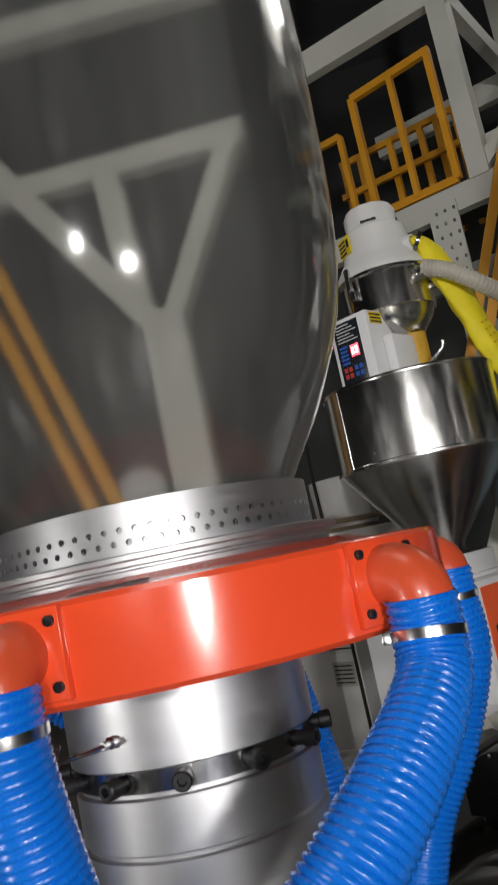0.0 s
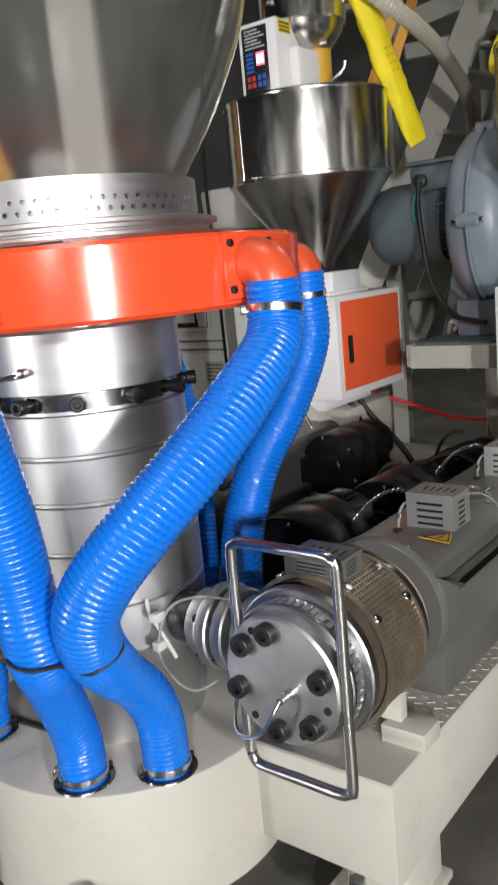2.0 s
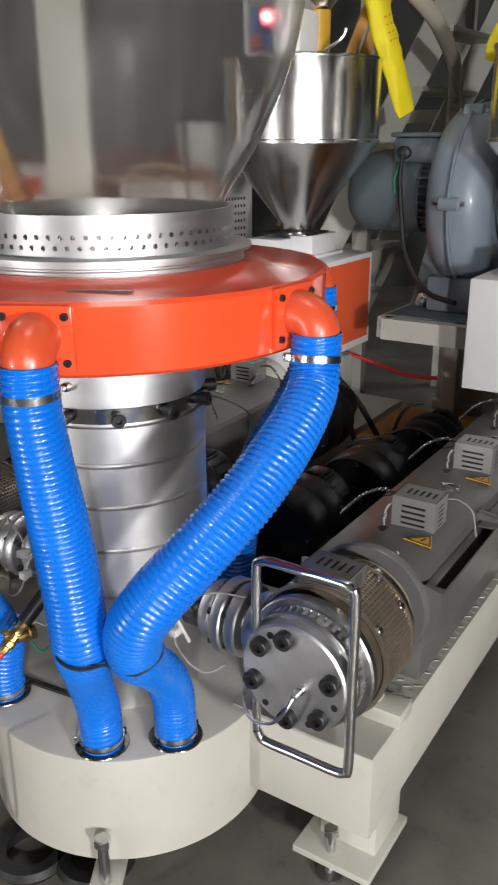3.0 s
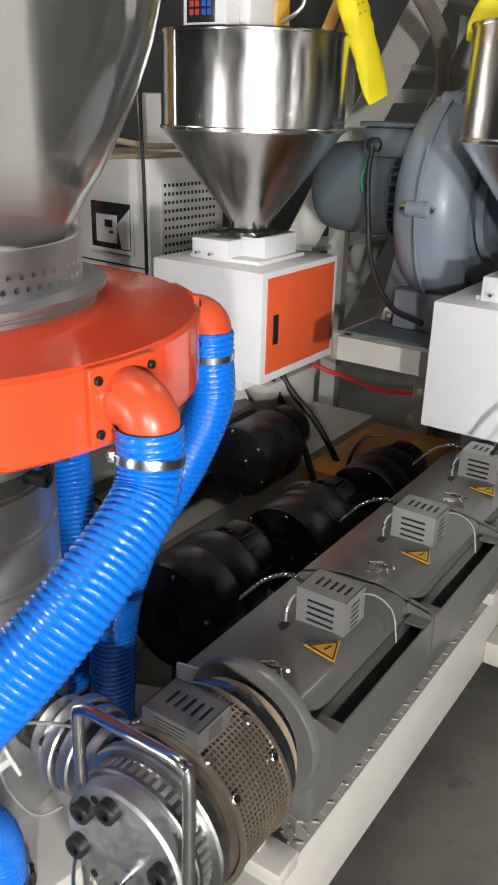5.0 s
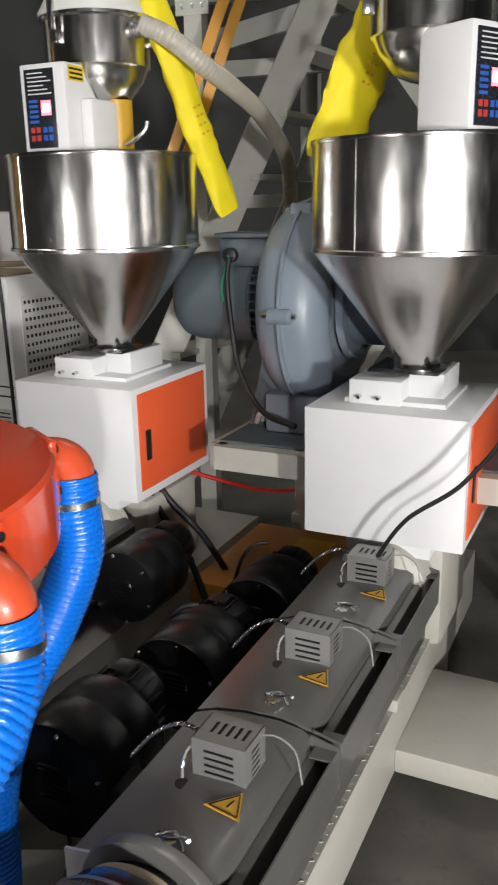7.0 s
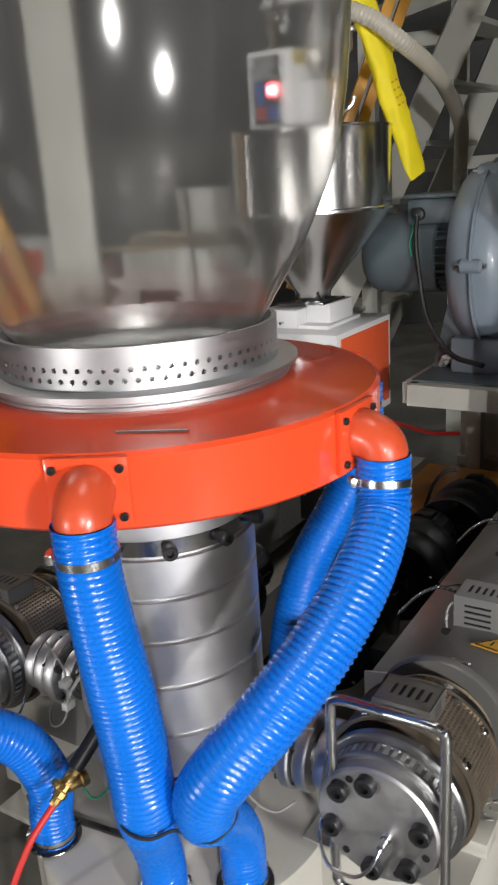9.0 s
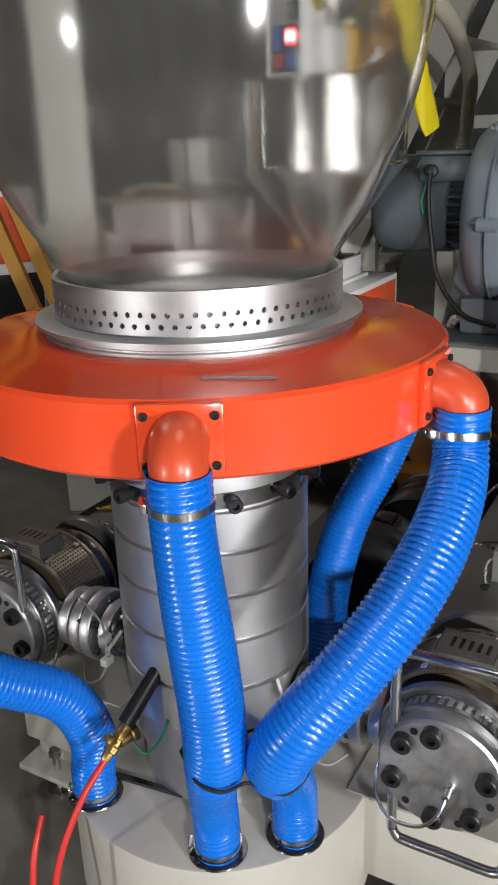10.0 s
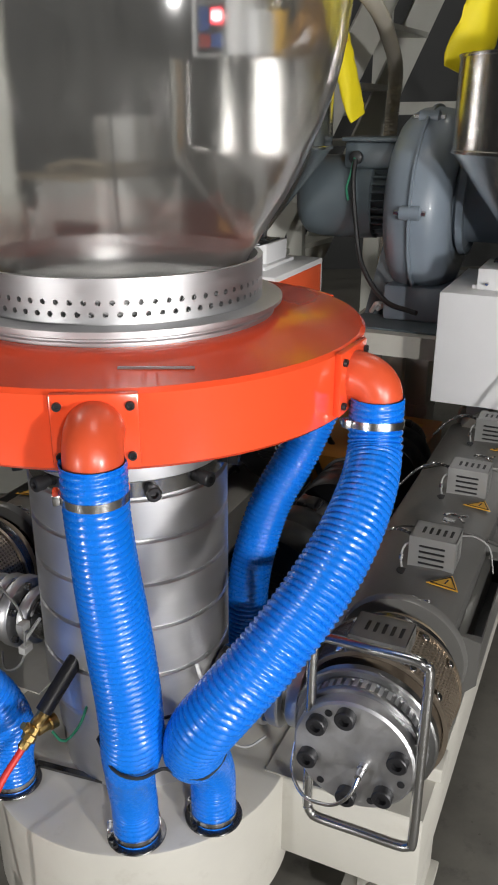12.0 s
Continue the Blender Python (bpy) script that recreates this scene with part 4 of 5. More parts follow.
def vacuum_loader(m, group, label):
    top = thing("vacuum_loader", m, label, "vacuum loader", group)
    z = 1.632
    # control box
    bx = part("control_box", box(new_bm(), -0.098, 0.045, -0.205, -0.06, z, z + 0.218, 0.006), WHITE, top, "white control box")
    part("box_neck", box(new_bm(), 0.045, 0.085, -0.15, 0.0, z, z + 0.135, 0.012), WHITE, top)
    pn = part("control_panel", box(new_bm(), -0.083, 0.011, -0.208, -0.204, z + 0.012, z + 0.205, 0.002), DARKP, bx, "dark membrane control panel with lit digits")
    yy = -0.2085
    for i in range(5):
        zz = z + 0.128 - 0.0125 * i
        part("button", box(new_bm(), -0.072, -0.044, yy, yy + 0.001, zz - 0.004, zz + 0.003), BLUEP, pn)
    part("digit_display", box(new_bm(), -0.033, -0.002, yy, yy + 0.001, z + 0.092, z + 0.128), LEDRED, pn, "glowing red digits")
    for x in (-0.025, -0.011):
        part("digit", box(new_bm(), x - 0.004, x + 0.004, yy - 0.001, yy, z + 0.1, z + 0.12), LEDPINK, pn)
    for i, (x, mt) in enumerate(((-0.072, REDP), (-0.054, REDP), (-0.032, BLUEP), (-0.014, BLUEP))):
        for k in range(2):
            part("button", box(new_bm(), x, x + 0.013, yy, yy + 0.001, z + 0.03 + 0.02 * k, z + 0.044 + 0.02 * k), mt, pn)
    for i in range(6):
        part("text_bar", box(new_bm(), -0.072, -0.072 + 0.05 + 0.012 * (i % 3), yy, yy + 0.001, z + 0.193 - 0.01 * i, z + 0.196 - 0.01 * i), CABM, pn)
    st = part("warning_sticker", box(new_bm(), 0.0453, 0.0462, -0.19, -0.125, z + 0.175, z + 0.212), LABELY, bx, "yellow and black warning sticker")
    for k in range(3):
        part("text_bar", box(new_bm(), 0.0462, 0.0468, -0.185, -0.13, z + 0.179 + 0.011 * k, z + 0.184 + 0.011 * k), OXIDE, st)
    # amber throat under the steel cone
    part("throat", lathe(new_bm(), [(0.04, z), (0.044, z), (0.044, z + 0.14), (0.04, z + 0.14)], 32, Matrix.Translation((0.06, 0.0, 0)), closed=True), LABELA, top, "amber see-through throat")
    part("flap_arm", tube(new_bm(), [(0.12, -0.05, z + 0.02), (0.16, -0.06, z + 0.035), (0.185, -0.05, z + 0.06), (0.19, -0.05, z + 0.085)], 0.006, 8), CHROME, top)
    c = Matrix.Translation((0.01, 0.0, 0))
    part("vessel", lathe(new_bm(), [(0.035, z + 0.125), (0.05, z + 0.128), (0.085, z + 0.143), (0.122, z + 0.19), (0.134, z + 0.218), (0.142, z + 0.223), (0.142, z + 0.335), (0.152, z + 0.339), (0.152, z + 0.347), (0.14, z + 0.347)], 64, c), POLISH, top, "polished steel vacuum vessel")
    part("motor_cover", lathe(new_bm(), [(0.154, z + 0.347), (0.154, z + 0.357), (0.128, z + 0.40), (0.114, z + 0.42), (0.104, z + 0.505), (0.088, z + 0.513), (0.085, z + 0.517), (0.085, z + 0.565), (0.074, z + 0.585), (0.04, z + 0.594), (0, z + 0.596)], 64, c), CABM, top, "pale grey plastic motor cover")
    for a in range(4):
        mm = c @ Matrix.Rotation(radians(90 * a - 62), 4, "Z")
        part("vent_slot", box(new_bm(), 0.080, 0.0865, -0.025, 0.025, z + 0.520, z + 0.528, 0, mm), RUBBER, top)
    for a in (-100, 20, 140):
        mm = c @ Matrix.Rotation(radians(a), 4, "Z")
        part("latch", box(box(new_bm(), 0.141, 0.160, -0.011, 0.011, z + 0.272, z + 0.302, 0.002, mm), 0.153, 0.168, -0.008, 0.008, z + 0.302, z + 0.374, 0.003, mm), CHROME, top, "bright toggle latch")
    s2 = part("warning_sticker", box(new_bm(), 0.108, 0.1125, -0.04, 0.035, z + 0.437, z + 0.498, 0, c @ Matrix.Rotation(radians(-118), 4, "Z")), LABELY, top, "yellow and black warning sticker")
    for k in range(4):
        part("text_bar", box(new_bm(), 0.1125, 0.113, -0.036, 0.008, z + 0.443 + 0.013 * k, z + 0.450 + 0.013 * k, 0, c @ Matrix.Rotation(radians(-118), 4, "Z")), OXIDE, s2)
    part("text_bar", box(new_bm(), 0.1125, 0.113, 0.014, 0.03, z + 0.46, z + 0.485, 0, c @ Matrix.Rotation(radians(-118), 4, "Z")), OXIDE, s2)
    part("outlet_stub", lathe(new_bm(), [(0.02, 0.08), (0.026, 0.08), (0.026, 0.135), (0.02, 0.135)], 24, c @ Matrix.Translation((0, 0, z + 0.42)) @ Matrix.Rotation(radians(0), 4, "Z") @ Matrix.Rotation(radians(90), 4, "Y"), closed=True), CABM, top)
    part("inlet_stub", lathe(new_bm(), [(0.02, 0.13), (0.024, 0.13), (0.024, 0.175), (0.02, 0.175)], 24, c @ Matrix.Translation((0, 0, z + 0.308)) @ Matrix.Rotation(radians(-10), 4, "Z") @ Matrix.Rotation(radians(90), 4, "Y"), closed=True), CHROME, top)
    return top


vacuum_loader(HOP_2, "vacuum loaders", "white vacuum loader with lit panel on a hopper")
vacuum_loader(HOP_1 @ pose(0, 0, 0, 0, 0, 62), "vacuum loaders", "white vacuum loader standing on a hopper lid")


def filter_bag(points, width, depth, label):
    """Cloth sleeve: a flattened, softly creased tube."""
    pts = spline(points, 0.012)
    bm = new_bm()
    seg = 22
    rings = []
    n = len(pts)
    up = Vector((0.5, -0.8, 0.25)).normalized()
    for k, q in enumerate(pts):
        t = (pts[min(k + 1, n - 1)] - pts[max(k - 1, 0)]).normalized()
        d = (up - t * up.dot(t)).normalized()
        s = t.cross(d)
        u = k / (n - 1)
        w = width * min(1, 0.35 + u * 5) * (1 if u < 0.93 else 1 - (u - 0.93) * 2)
        ring = []
        for i in range(seg):
            a = 2 * math.pi * i / seg
            cr = 1 + 0.2 * noise.noise(Vector((math.cos(a) * 1.6, math.sin(a) * 1.6, u * 7))) + 0.14 * noise.noise(Vector((math.cos(a) * 2.6, math.sin(a) * 2.6 + 5, u * 19)))
            ring.append(bm.verts.new(q + s * (w * cr * math.cos(a)) + d * (depth * min(1, 0.5 + u * 4) * (1 - max(0, u - 0.75) * 3.2) * cr * math.sin(a))))
        rings.append(ring)
    for a, c in zip(rings, rings[1:]):
        for i in range(seg):
            j = (i + 1) % seg
            bm.faces.new((a[i], a[j], c[j], c[i]))
    bm.faces.new(rings[0][::-1]), bm.faces.new(rings[-1])
    top = thing("filter_bag", IDENT, label, "filter bag", "yellow filter bags")
    part("sleeve", bm, BAG, top, angle=80)
    q = pts[2]
    t = (pts[4] - pts[0]).normalized()
    m = t.to_track_quat("Z", "Y").to_matrix().to_4x4()
    m.translation = q
    part("neck_clamp", lathe(new_bm(), [(0.028, -0.006), (0.034, -0.006), (0.034, 0.006), (0.028, 0.006)], 24, m, closed=True), GLASSY, top)
    # printed marks along the sleeve
    bm = new_bm()
    k0 = int(n * 0.52)
    for i in range(4):
        q, t = pts[k0 + 2 * i], (pts[k0 + 2 * i + 1] - pts[k0 + 2 * i]).normalized()
        d = (up - t * up.dot(t)).normalized()
        s = t.cross(d)
        for o in (-0.012, 0.006):
            bar(bm, q + d * (depth * 1.08) + s * o, q + d * (depth * 1.08) + s * (o + 0.010), 0.006, 0.002, d)
    part("printed_mark", bm, LABELA, top)
    return top


filter_bag([(0.52, 1.398, 2.054), (0.55, 1.40, 2.045), (0.585, 1.41, 1.97), (0.635, 1.425, 1.83), (0.695, 1.46, 1.66), (0.772, 1.50, 1.465)], 0.046, 0.03, "yellow cloth filter bag hanging from a loader")
filter_bag([(1.24, 1.18, 2.15), (1.22, 1.20, 2.11), (1.17, 1.25, 1.98), (1.10, 1.27, 1.80), (1.03, 1.27, 1.63), (1.015, 1.27, 1.585)], 0.085, 0.035, "yellow cloth filter bag draped beside a hopper")


def suction_hose(points, label):
    bm = tube(new_bm(), points, 0.026, 18, 0.003, radius=lambda l: 0.026 + 0.0011 * math.cos(2 * math.pi * l / 0.012))
    return solid("suction_hose", bm, CLEARH, IDENT, label, "suction hose", "clear suction hoses", angle=70)


suction_hose([(0.535, 1.345, 1.95), (0.61, 1.34, 1.915), (0.70, 1.36, 1.85), (0.80, 1.48, 1.80), (0.90, 1.68, 1.75), (1.005, 1.88, 1.64), (1.038, 2.0, 1.50), (1.04, 2.02, 1.28), (1.03, 1.95, 0.95), (1.0, 2.0, 0.62)], "clear ribbed suction hose sagging behind the blower")

# ---- blower on its platform ----


def blower():
    top = thing("ring_blower", at_ext(EXT_1, -0.335, 1.88, 1.21, 0), "blue-grey cast blower with scroll housing and motor", "blower")
    ax = Matrix.Rotation(radians(90), 4, "Y")  # lathe axis along local x
    # scroll: a swollen ring, growing towards its outlet
    bm = new_bm()
    seg, tubeseg = 72, 20
    rings = []
    for i in range(seg):
        a = 2 * math.pi * i / seg
        grow = 0.085 + 0.018 * ((a / (2 * math.pi) + 0.35) % 1)
        ring = []
        for k in range(tubeseg):
            b = 2 * math.pi * k / tubeseg
            rr = 0.212 + grow * 1.02 * math.cos(b)
            x = (0.105 + 0.2 * (grow - 0.085)) * math.copysign(abs(math.sin(b)) ** 0.8, math.sin(b))
            ring.append(bm.verts.new((x - 0.025, -rr * math.cos(a), rr * math.sin(a) - 0.015)))
        rings.append(ring)
    for i in range(seg):
        a, c = rings[i], rings[(i + 1) % seg]
        for k in range(tubeseg):
            l = (k + 1) % tubeseg
            bm.faces.new((a[k], a[l], c[l], c[k]))
    sc = part("scroll", bm, BLOWER, top, "blue-grey cast scroll housing", angle=60)
    part("seam_rib", lathe(new_bm(), [(0.295, -0.004), (0.318, -0.004), (0.318, 0.004), (0.295, 0.004)], 72, Matrix.Translation((-0.025, 0, -0.015)) @ ax, closed=True), BLOWER, sc)
    part("back_plate", lathe(new_bm(), [(0, -0.075), (0.2, -0.075), (0.2, 0.075), (0, 0.075)], 48, ax), BLOWER, top)
    for a in (180, 90, 245, 300, 20):
        mm = Matrix.Translation((-0.025, 0, -0.015)) @ Matrix.Rotation(radians(-a), 4, "X") @ Matrix.Translation((0, 0.305, 0))
        part("boss", lathe(new_bm(), [(0, -0.03), (0.022, -0.03), (0.022, 0.03), (0.012, 0.036), (0, 0.036)], 20, mm @ ax), BLOWER, sc)
        part("bolt", hexagon(new_bm(), 0.009, -0.05, 0.05, mm @ ax), CHROME, sc)
    part("inlet", lathe(new_bm(), [(0.10, 0.07), (0.15, 0.07), (0.155, 0.085), (0.155, 0.10), (0.13, 0.11), (0.13, 0.33), (0.138, 0.335), (0.138, 0.355), (0.11, 0.355)], 48, ax), BLOWER, top)
    part("rib_ring", lathe(new_bm(), [(0.165, 0.09), (0.175, 0.09), (0.175, 0.112), (0.165, 0.112)], 48, ax, closed=True), BLOWER, top)
    # motor
    mo = part("motor", lathe(new_bm(), [(0.1, -0.08), (0.15, -0.08), (0.15, -0.11), (0.115, -0.125), (0.115, -0.30), (0.1, -0.30)], 48, ax), BLOWER_D, top, "dark blue-grey finned motor")
    for k in range(30):
        a = 360 / 30 * k
        if 60 < a < 120:
            continue
        part("fin", box(new_bm(), -0.215, -0.13, 0.112, 0.132, -0.002, 0.002, 0, Matrix.Rotation(radians(a), 4, "X")), BLOWER_D, mo)
    part("fan_cowl", lathe(new_bm(), [(0.125, -0.205), (0.137, -0.21), (0.140, -0.30), (0.140, -0.36), (0.138, -0.42), (0.13, -0.455), (0.11, -0.475), (0.07, -0.483), (0, -0.485)], 56, ax), BLOWER_D, mo, "rounded pressed fan cowl")
    tb = part("terminal_box", box(new_bm(), -0.31, -0.12, -0.105, 0.07, 0.10, 0.185, 0.012), BLOWER_D, mo)
    part("terminal_lid", box(new_bm(), -0.32, -0.11, -0.115, 0.08, 0.185, 0.20, 0.006), BLOWER_D, tb)
    part("cable_gland", lathe(new_bm(), [(0, 0.10), (0.022, 0.10), (0.022, 0.125), (0.014, 0.13), (0, 0.13)], 20, Matrix.Translation((-0.265, 0, 0.135)) @ Matrix.Rotation(radians(90), 4, "X")), RUBBER, tb)
    part("earth_wire", tube(new_bm(), [(-0.265, -0.13, 0.135), (-0.272, -0.14, 0.09), (-0.285, -0.14, 0.04), (-0.275, -0.15, 0.0)], 0.004, 8), GREENW, tb, "green earth wire")
    part("supply_cable", tube(new_bm(), [(-0.262, -0.13, 0.13), (-0.26, -0.15, 0.06), (-0.24, -0.17, -0.06), (-0.2, -0.2, -0.2), (-0.1, -0.26, -0.30), (0.02, -0.3, -0.325)], 0.0085, 8), RUBBER, tb, "black supply cable")
    part("foot", box(new_bm(), -0.12, 0.12, -0.2, 0.2, -0.378, -0.26, 0.01), BLOWER, top)
    for s in (-1, 1):
        bm = new_bm()
        q = [(-0.20, -0.378), (-0.06, -0.378), (-0.06, -0.16), (-0.14, -0.10)]
        lo = [bm.verts.new((x, s * 0.13 - 0.006, z)) for x, z in q]
        hi = [bm.verts.new((x, s * 0.13 + 0.006, z)) for x, z in q]
        bm.faces.new(lo), bm.faces.new(hi[::-1])
        for i in range(4):
            bm.faces.new((lo[i], lo[(i + 1) % 4], hi[(i + 1) % 4], hi[i]))
        part("motor_bracket", bm, BLOWER_D, top)
    return top


blower()


def platform():
    top = thing("machine_platform", EXT_1, "cream painted steel platform under the blower", "platform")
    x0, x1, y0, y1, z = -0.54, 0.34, 1.53, 2.35, 0.832
    part("deck", box(new_bm(), x0, x1, y0 + 0.02, y1, z - 0.006, z), BLOWER_D, top, "dark blue-grey steel deck")
    for a, b in (((x0, y0), (x1, y0)), ((x0, y1), (x1, y1)), ((x0, y0), (x0, y1)), ((x1, y0), (x1, y1))):
        part("edge_beam", bar(new_bm(), (*a, z - 0.042), (*b, z - 0.042), 0.05, 0.07), CREAM, top)
    for x in (x0 + 0.02, x1 - 0.02):
        for y in (y0 + 0.68, y1 - 0.03) if x < 0 else (y0 + 0.04, y1 - 0.03):
            part("leg", box(new_bm(), x - 0.03, x + 0.03, y - 0.03, y + 0.03, 0, z - 0.077, 0.003), CREAM, top)
    part("cross_beam", bar(new_bm(), (x0, y0 + 0.4, z - 0.05), (x1, y0 + 0.4, z - 0.05), 0.05, 0.07), CREAM, top)
    return top


platform()

# small wares on the platform
for i, (x, y, r, h, mt, lb) in enumerate(((-0.52, 1.86, 0.014, 0.09, BLUEP, "small blue bottle with dark cap"), (-0.47, 1.80, 0.02, 0.07, WIREW, "small clear white bottle"))):
    b = thing("bottle", at_ext(EXT_1, x, y, 0.832), lb, "bottle")
    part("body", lathe(new_bm(), [(0, 0), (r, 0), (r, h * 0.7), (r * 0.5, h * 0.85), (r * 0.5, h), (0, h)], 16), mt, b)
    part("cap", lathe(new_bm(), [(0, h), (r * 0.6, h), (r * 0.6, h + 0.014), (0, h + 0.014)], 16), RUBBER, b)
part_block = thing("valve_block", at_ext(EXT_1, -0.43, 2.02, 0.90), "cream valve block with pipe fittings and holes", "valve block")
bm = slots(new_bm(), (0, 0.24, 0, 0.16), [(0.03, 0.07, 0.09, 0.14), (0.10, 0.14, 0.09, 0.14), (0.17, 0.21, 0.09, 0.14), (0.03, 0.07, 0.02, 0.06), (0.17, 0.21, 0.02, 0.06)], face((-0.10, -0.05, -0.066), (1, 0, 0), (0, 0, 1)), 0.01)
part("front_plate", bm, CREAM, part_block)
part("block", box(new_bm(), -0.10, 0.14, -0.035, 0.06, -0.066, 0.094, 0.004), STEELW, part_block)
for x in (-0.06, 0.02, 0.1):
    part("fitting", lathe(new_bm(), [(0, 0), (0.014, 0), (0.014, 0.03), (0.009, 0.032), (0.009, 0.05), (0, 0.05)], 14, Matrix.Translation((x, 0, 0.094))), CHROME, part_block)
for k in range(4):
    bm = tube(new_bm(), [(-0.51 + 0.02 * k, 1.74, 0.842 + 0.008 * k), (-0.48 + 0.03 * k, 1.70 + 0.02 * k, 0.88), (-0.46, 1.72 + 0.02 * k, 0.87), (-0.40, 1.8, 0.842)], 0.008, 8)
    solid("pale_cable", bm, WIREW, EXT_1, "loose pale cable looped on the platform", "cable", "loose cables on the platform")

# ---- steel stair and gallery behind ----


def stair():
    top = thing("steel_stair", IDENT, "pale grey steep steel stair with yellow handrails", "stair")
    a0, a1 = Vector((0.13, 2.3, 0.0)), Vector((1.58, 2.3, 3.0))
    b0, b1 = Vector((0.52, 2.75, 0.0)), Vector((1.87, 2.75, 3.0))
    for p, q in ((a0, a1), (b0, b1)):
        part("stringer", bar(new_bm(), p, q, 0.04, 0.125, (1, 0, -0.4)), STEELW, top)
    for k in range(1, 13):
        u = k / 13.2
        p, q = a0.lerp(a1, u), b0.lerp(b1, u)
        part("tread", bar(new_bm(), p, q, 0.15, 0.022), STEELW, top)
    for off in ((0.50, 2.2, 1.36), (0.60, 2.2, 1.46)):
        p = Vector(off)
        d = Vector((0.374, 0.02, 0.93))
        part("handrail", bar(new_bm(), p - d * 0.35, p + d * 2.0, 0.035, 0.04), YELLOW, top, "yellow painted square rail")
    return top


stair()


def haul_off_frame():
    """Forked column of the haul-off tower, seen through the bubble."""
    top = thing("haul_off_frame", pose(-0.475, 1.99, 0), "pale grey forked steel column of the haul-off tower", "machine frame")
    part("column", box(new_bm(), -0.085, 0.085, -0.06, 0.06, 0.0, 2.26, 0.006), STEELW, top)
    part("foot_block", box(new_bm(), -0.14, 0.10, -0.10, 0.10, 0.0, 1.20, 0.006), STEELW, top)
    part("brace", bar(new_bm(), (-0.03, 0, 2.2), (-0.62, 0, 3.08), 0.10, 0.10, (0, 1, 0)), STEELW, top)
    part("brace", bar(new_bm(), (0.03, 0, 2.2), (0.42, 0, 2.92), 0.08, 0.10, (0, 1, 0)), STEELW, top)
    part("king_post", bar(new_bm(), (-0.09, 0, 2.3), (-0.13, 0, 2.9), 0.11, 0.08, (0, 1, 0)), STEELW, top)
    part("lower_beam", bar(new_bm(), (-1.2, 0.02, 2.98), (0.46, 0.02, 2.92), 0.10, 0.09, (0, 1, 0)), STEELW, top)
    part("upper_beam", bar(new_bm(), (-1.2, 0.02, 3.75), (0.46, 0.02, 3.62), 0.12, 0.10, (0, 1, 0)), STEELW, top)
    part("end_post", bar(new_bm(), (-1.15, 0.05, 0.0), (-1.15, 0.05, 5.5), 0.10, 0.10, (0, 1, 0)), STEELW, top)
    for o in (0.0, -0.10):
        part("handrail", bar(new_bm(), (-0.66 + o, -0.13, 2.7), (-0.04 + o, -0.13, 0.75), 0.05, 0.05, (0, 1, 0)), YELLOW, top, "sloping orange-yellow handrail")
    part("rail_bracket", box(new_bm(), -0.22, 0.0, -0.16, -0.10, 0.74, 0.80, 0.003), STEELW, top)
    return top


haul_off_frame()
GD = Vector((0.915, -0.403, 0))  # run of the gallery's front
GO = Vector((0.524, 2.478, 0))
GN = Vector((0.403, 0.915, 0))


def g(u, z, d=0.0):
    return GO + GD * u + GN * d + Vector((0, 0, z))


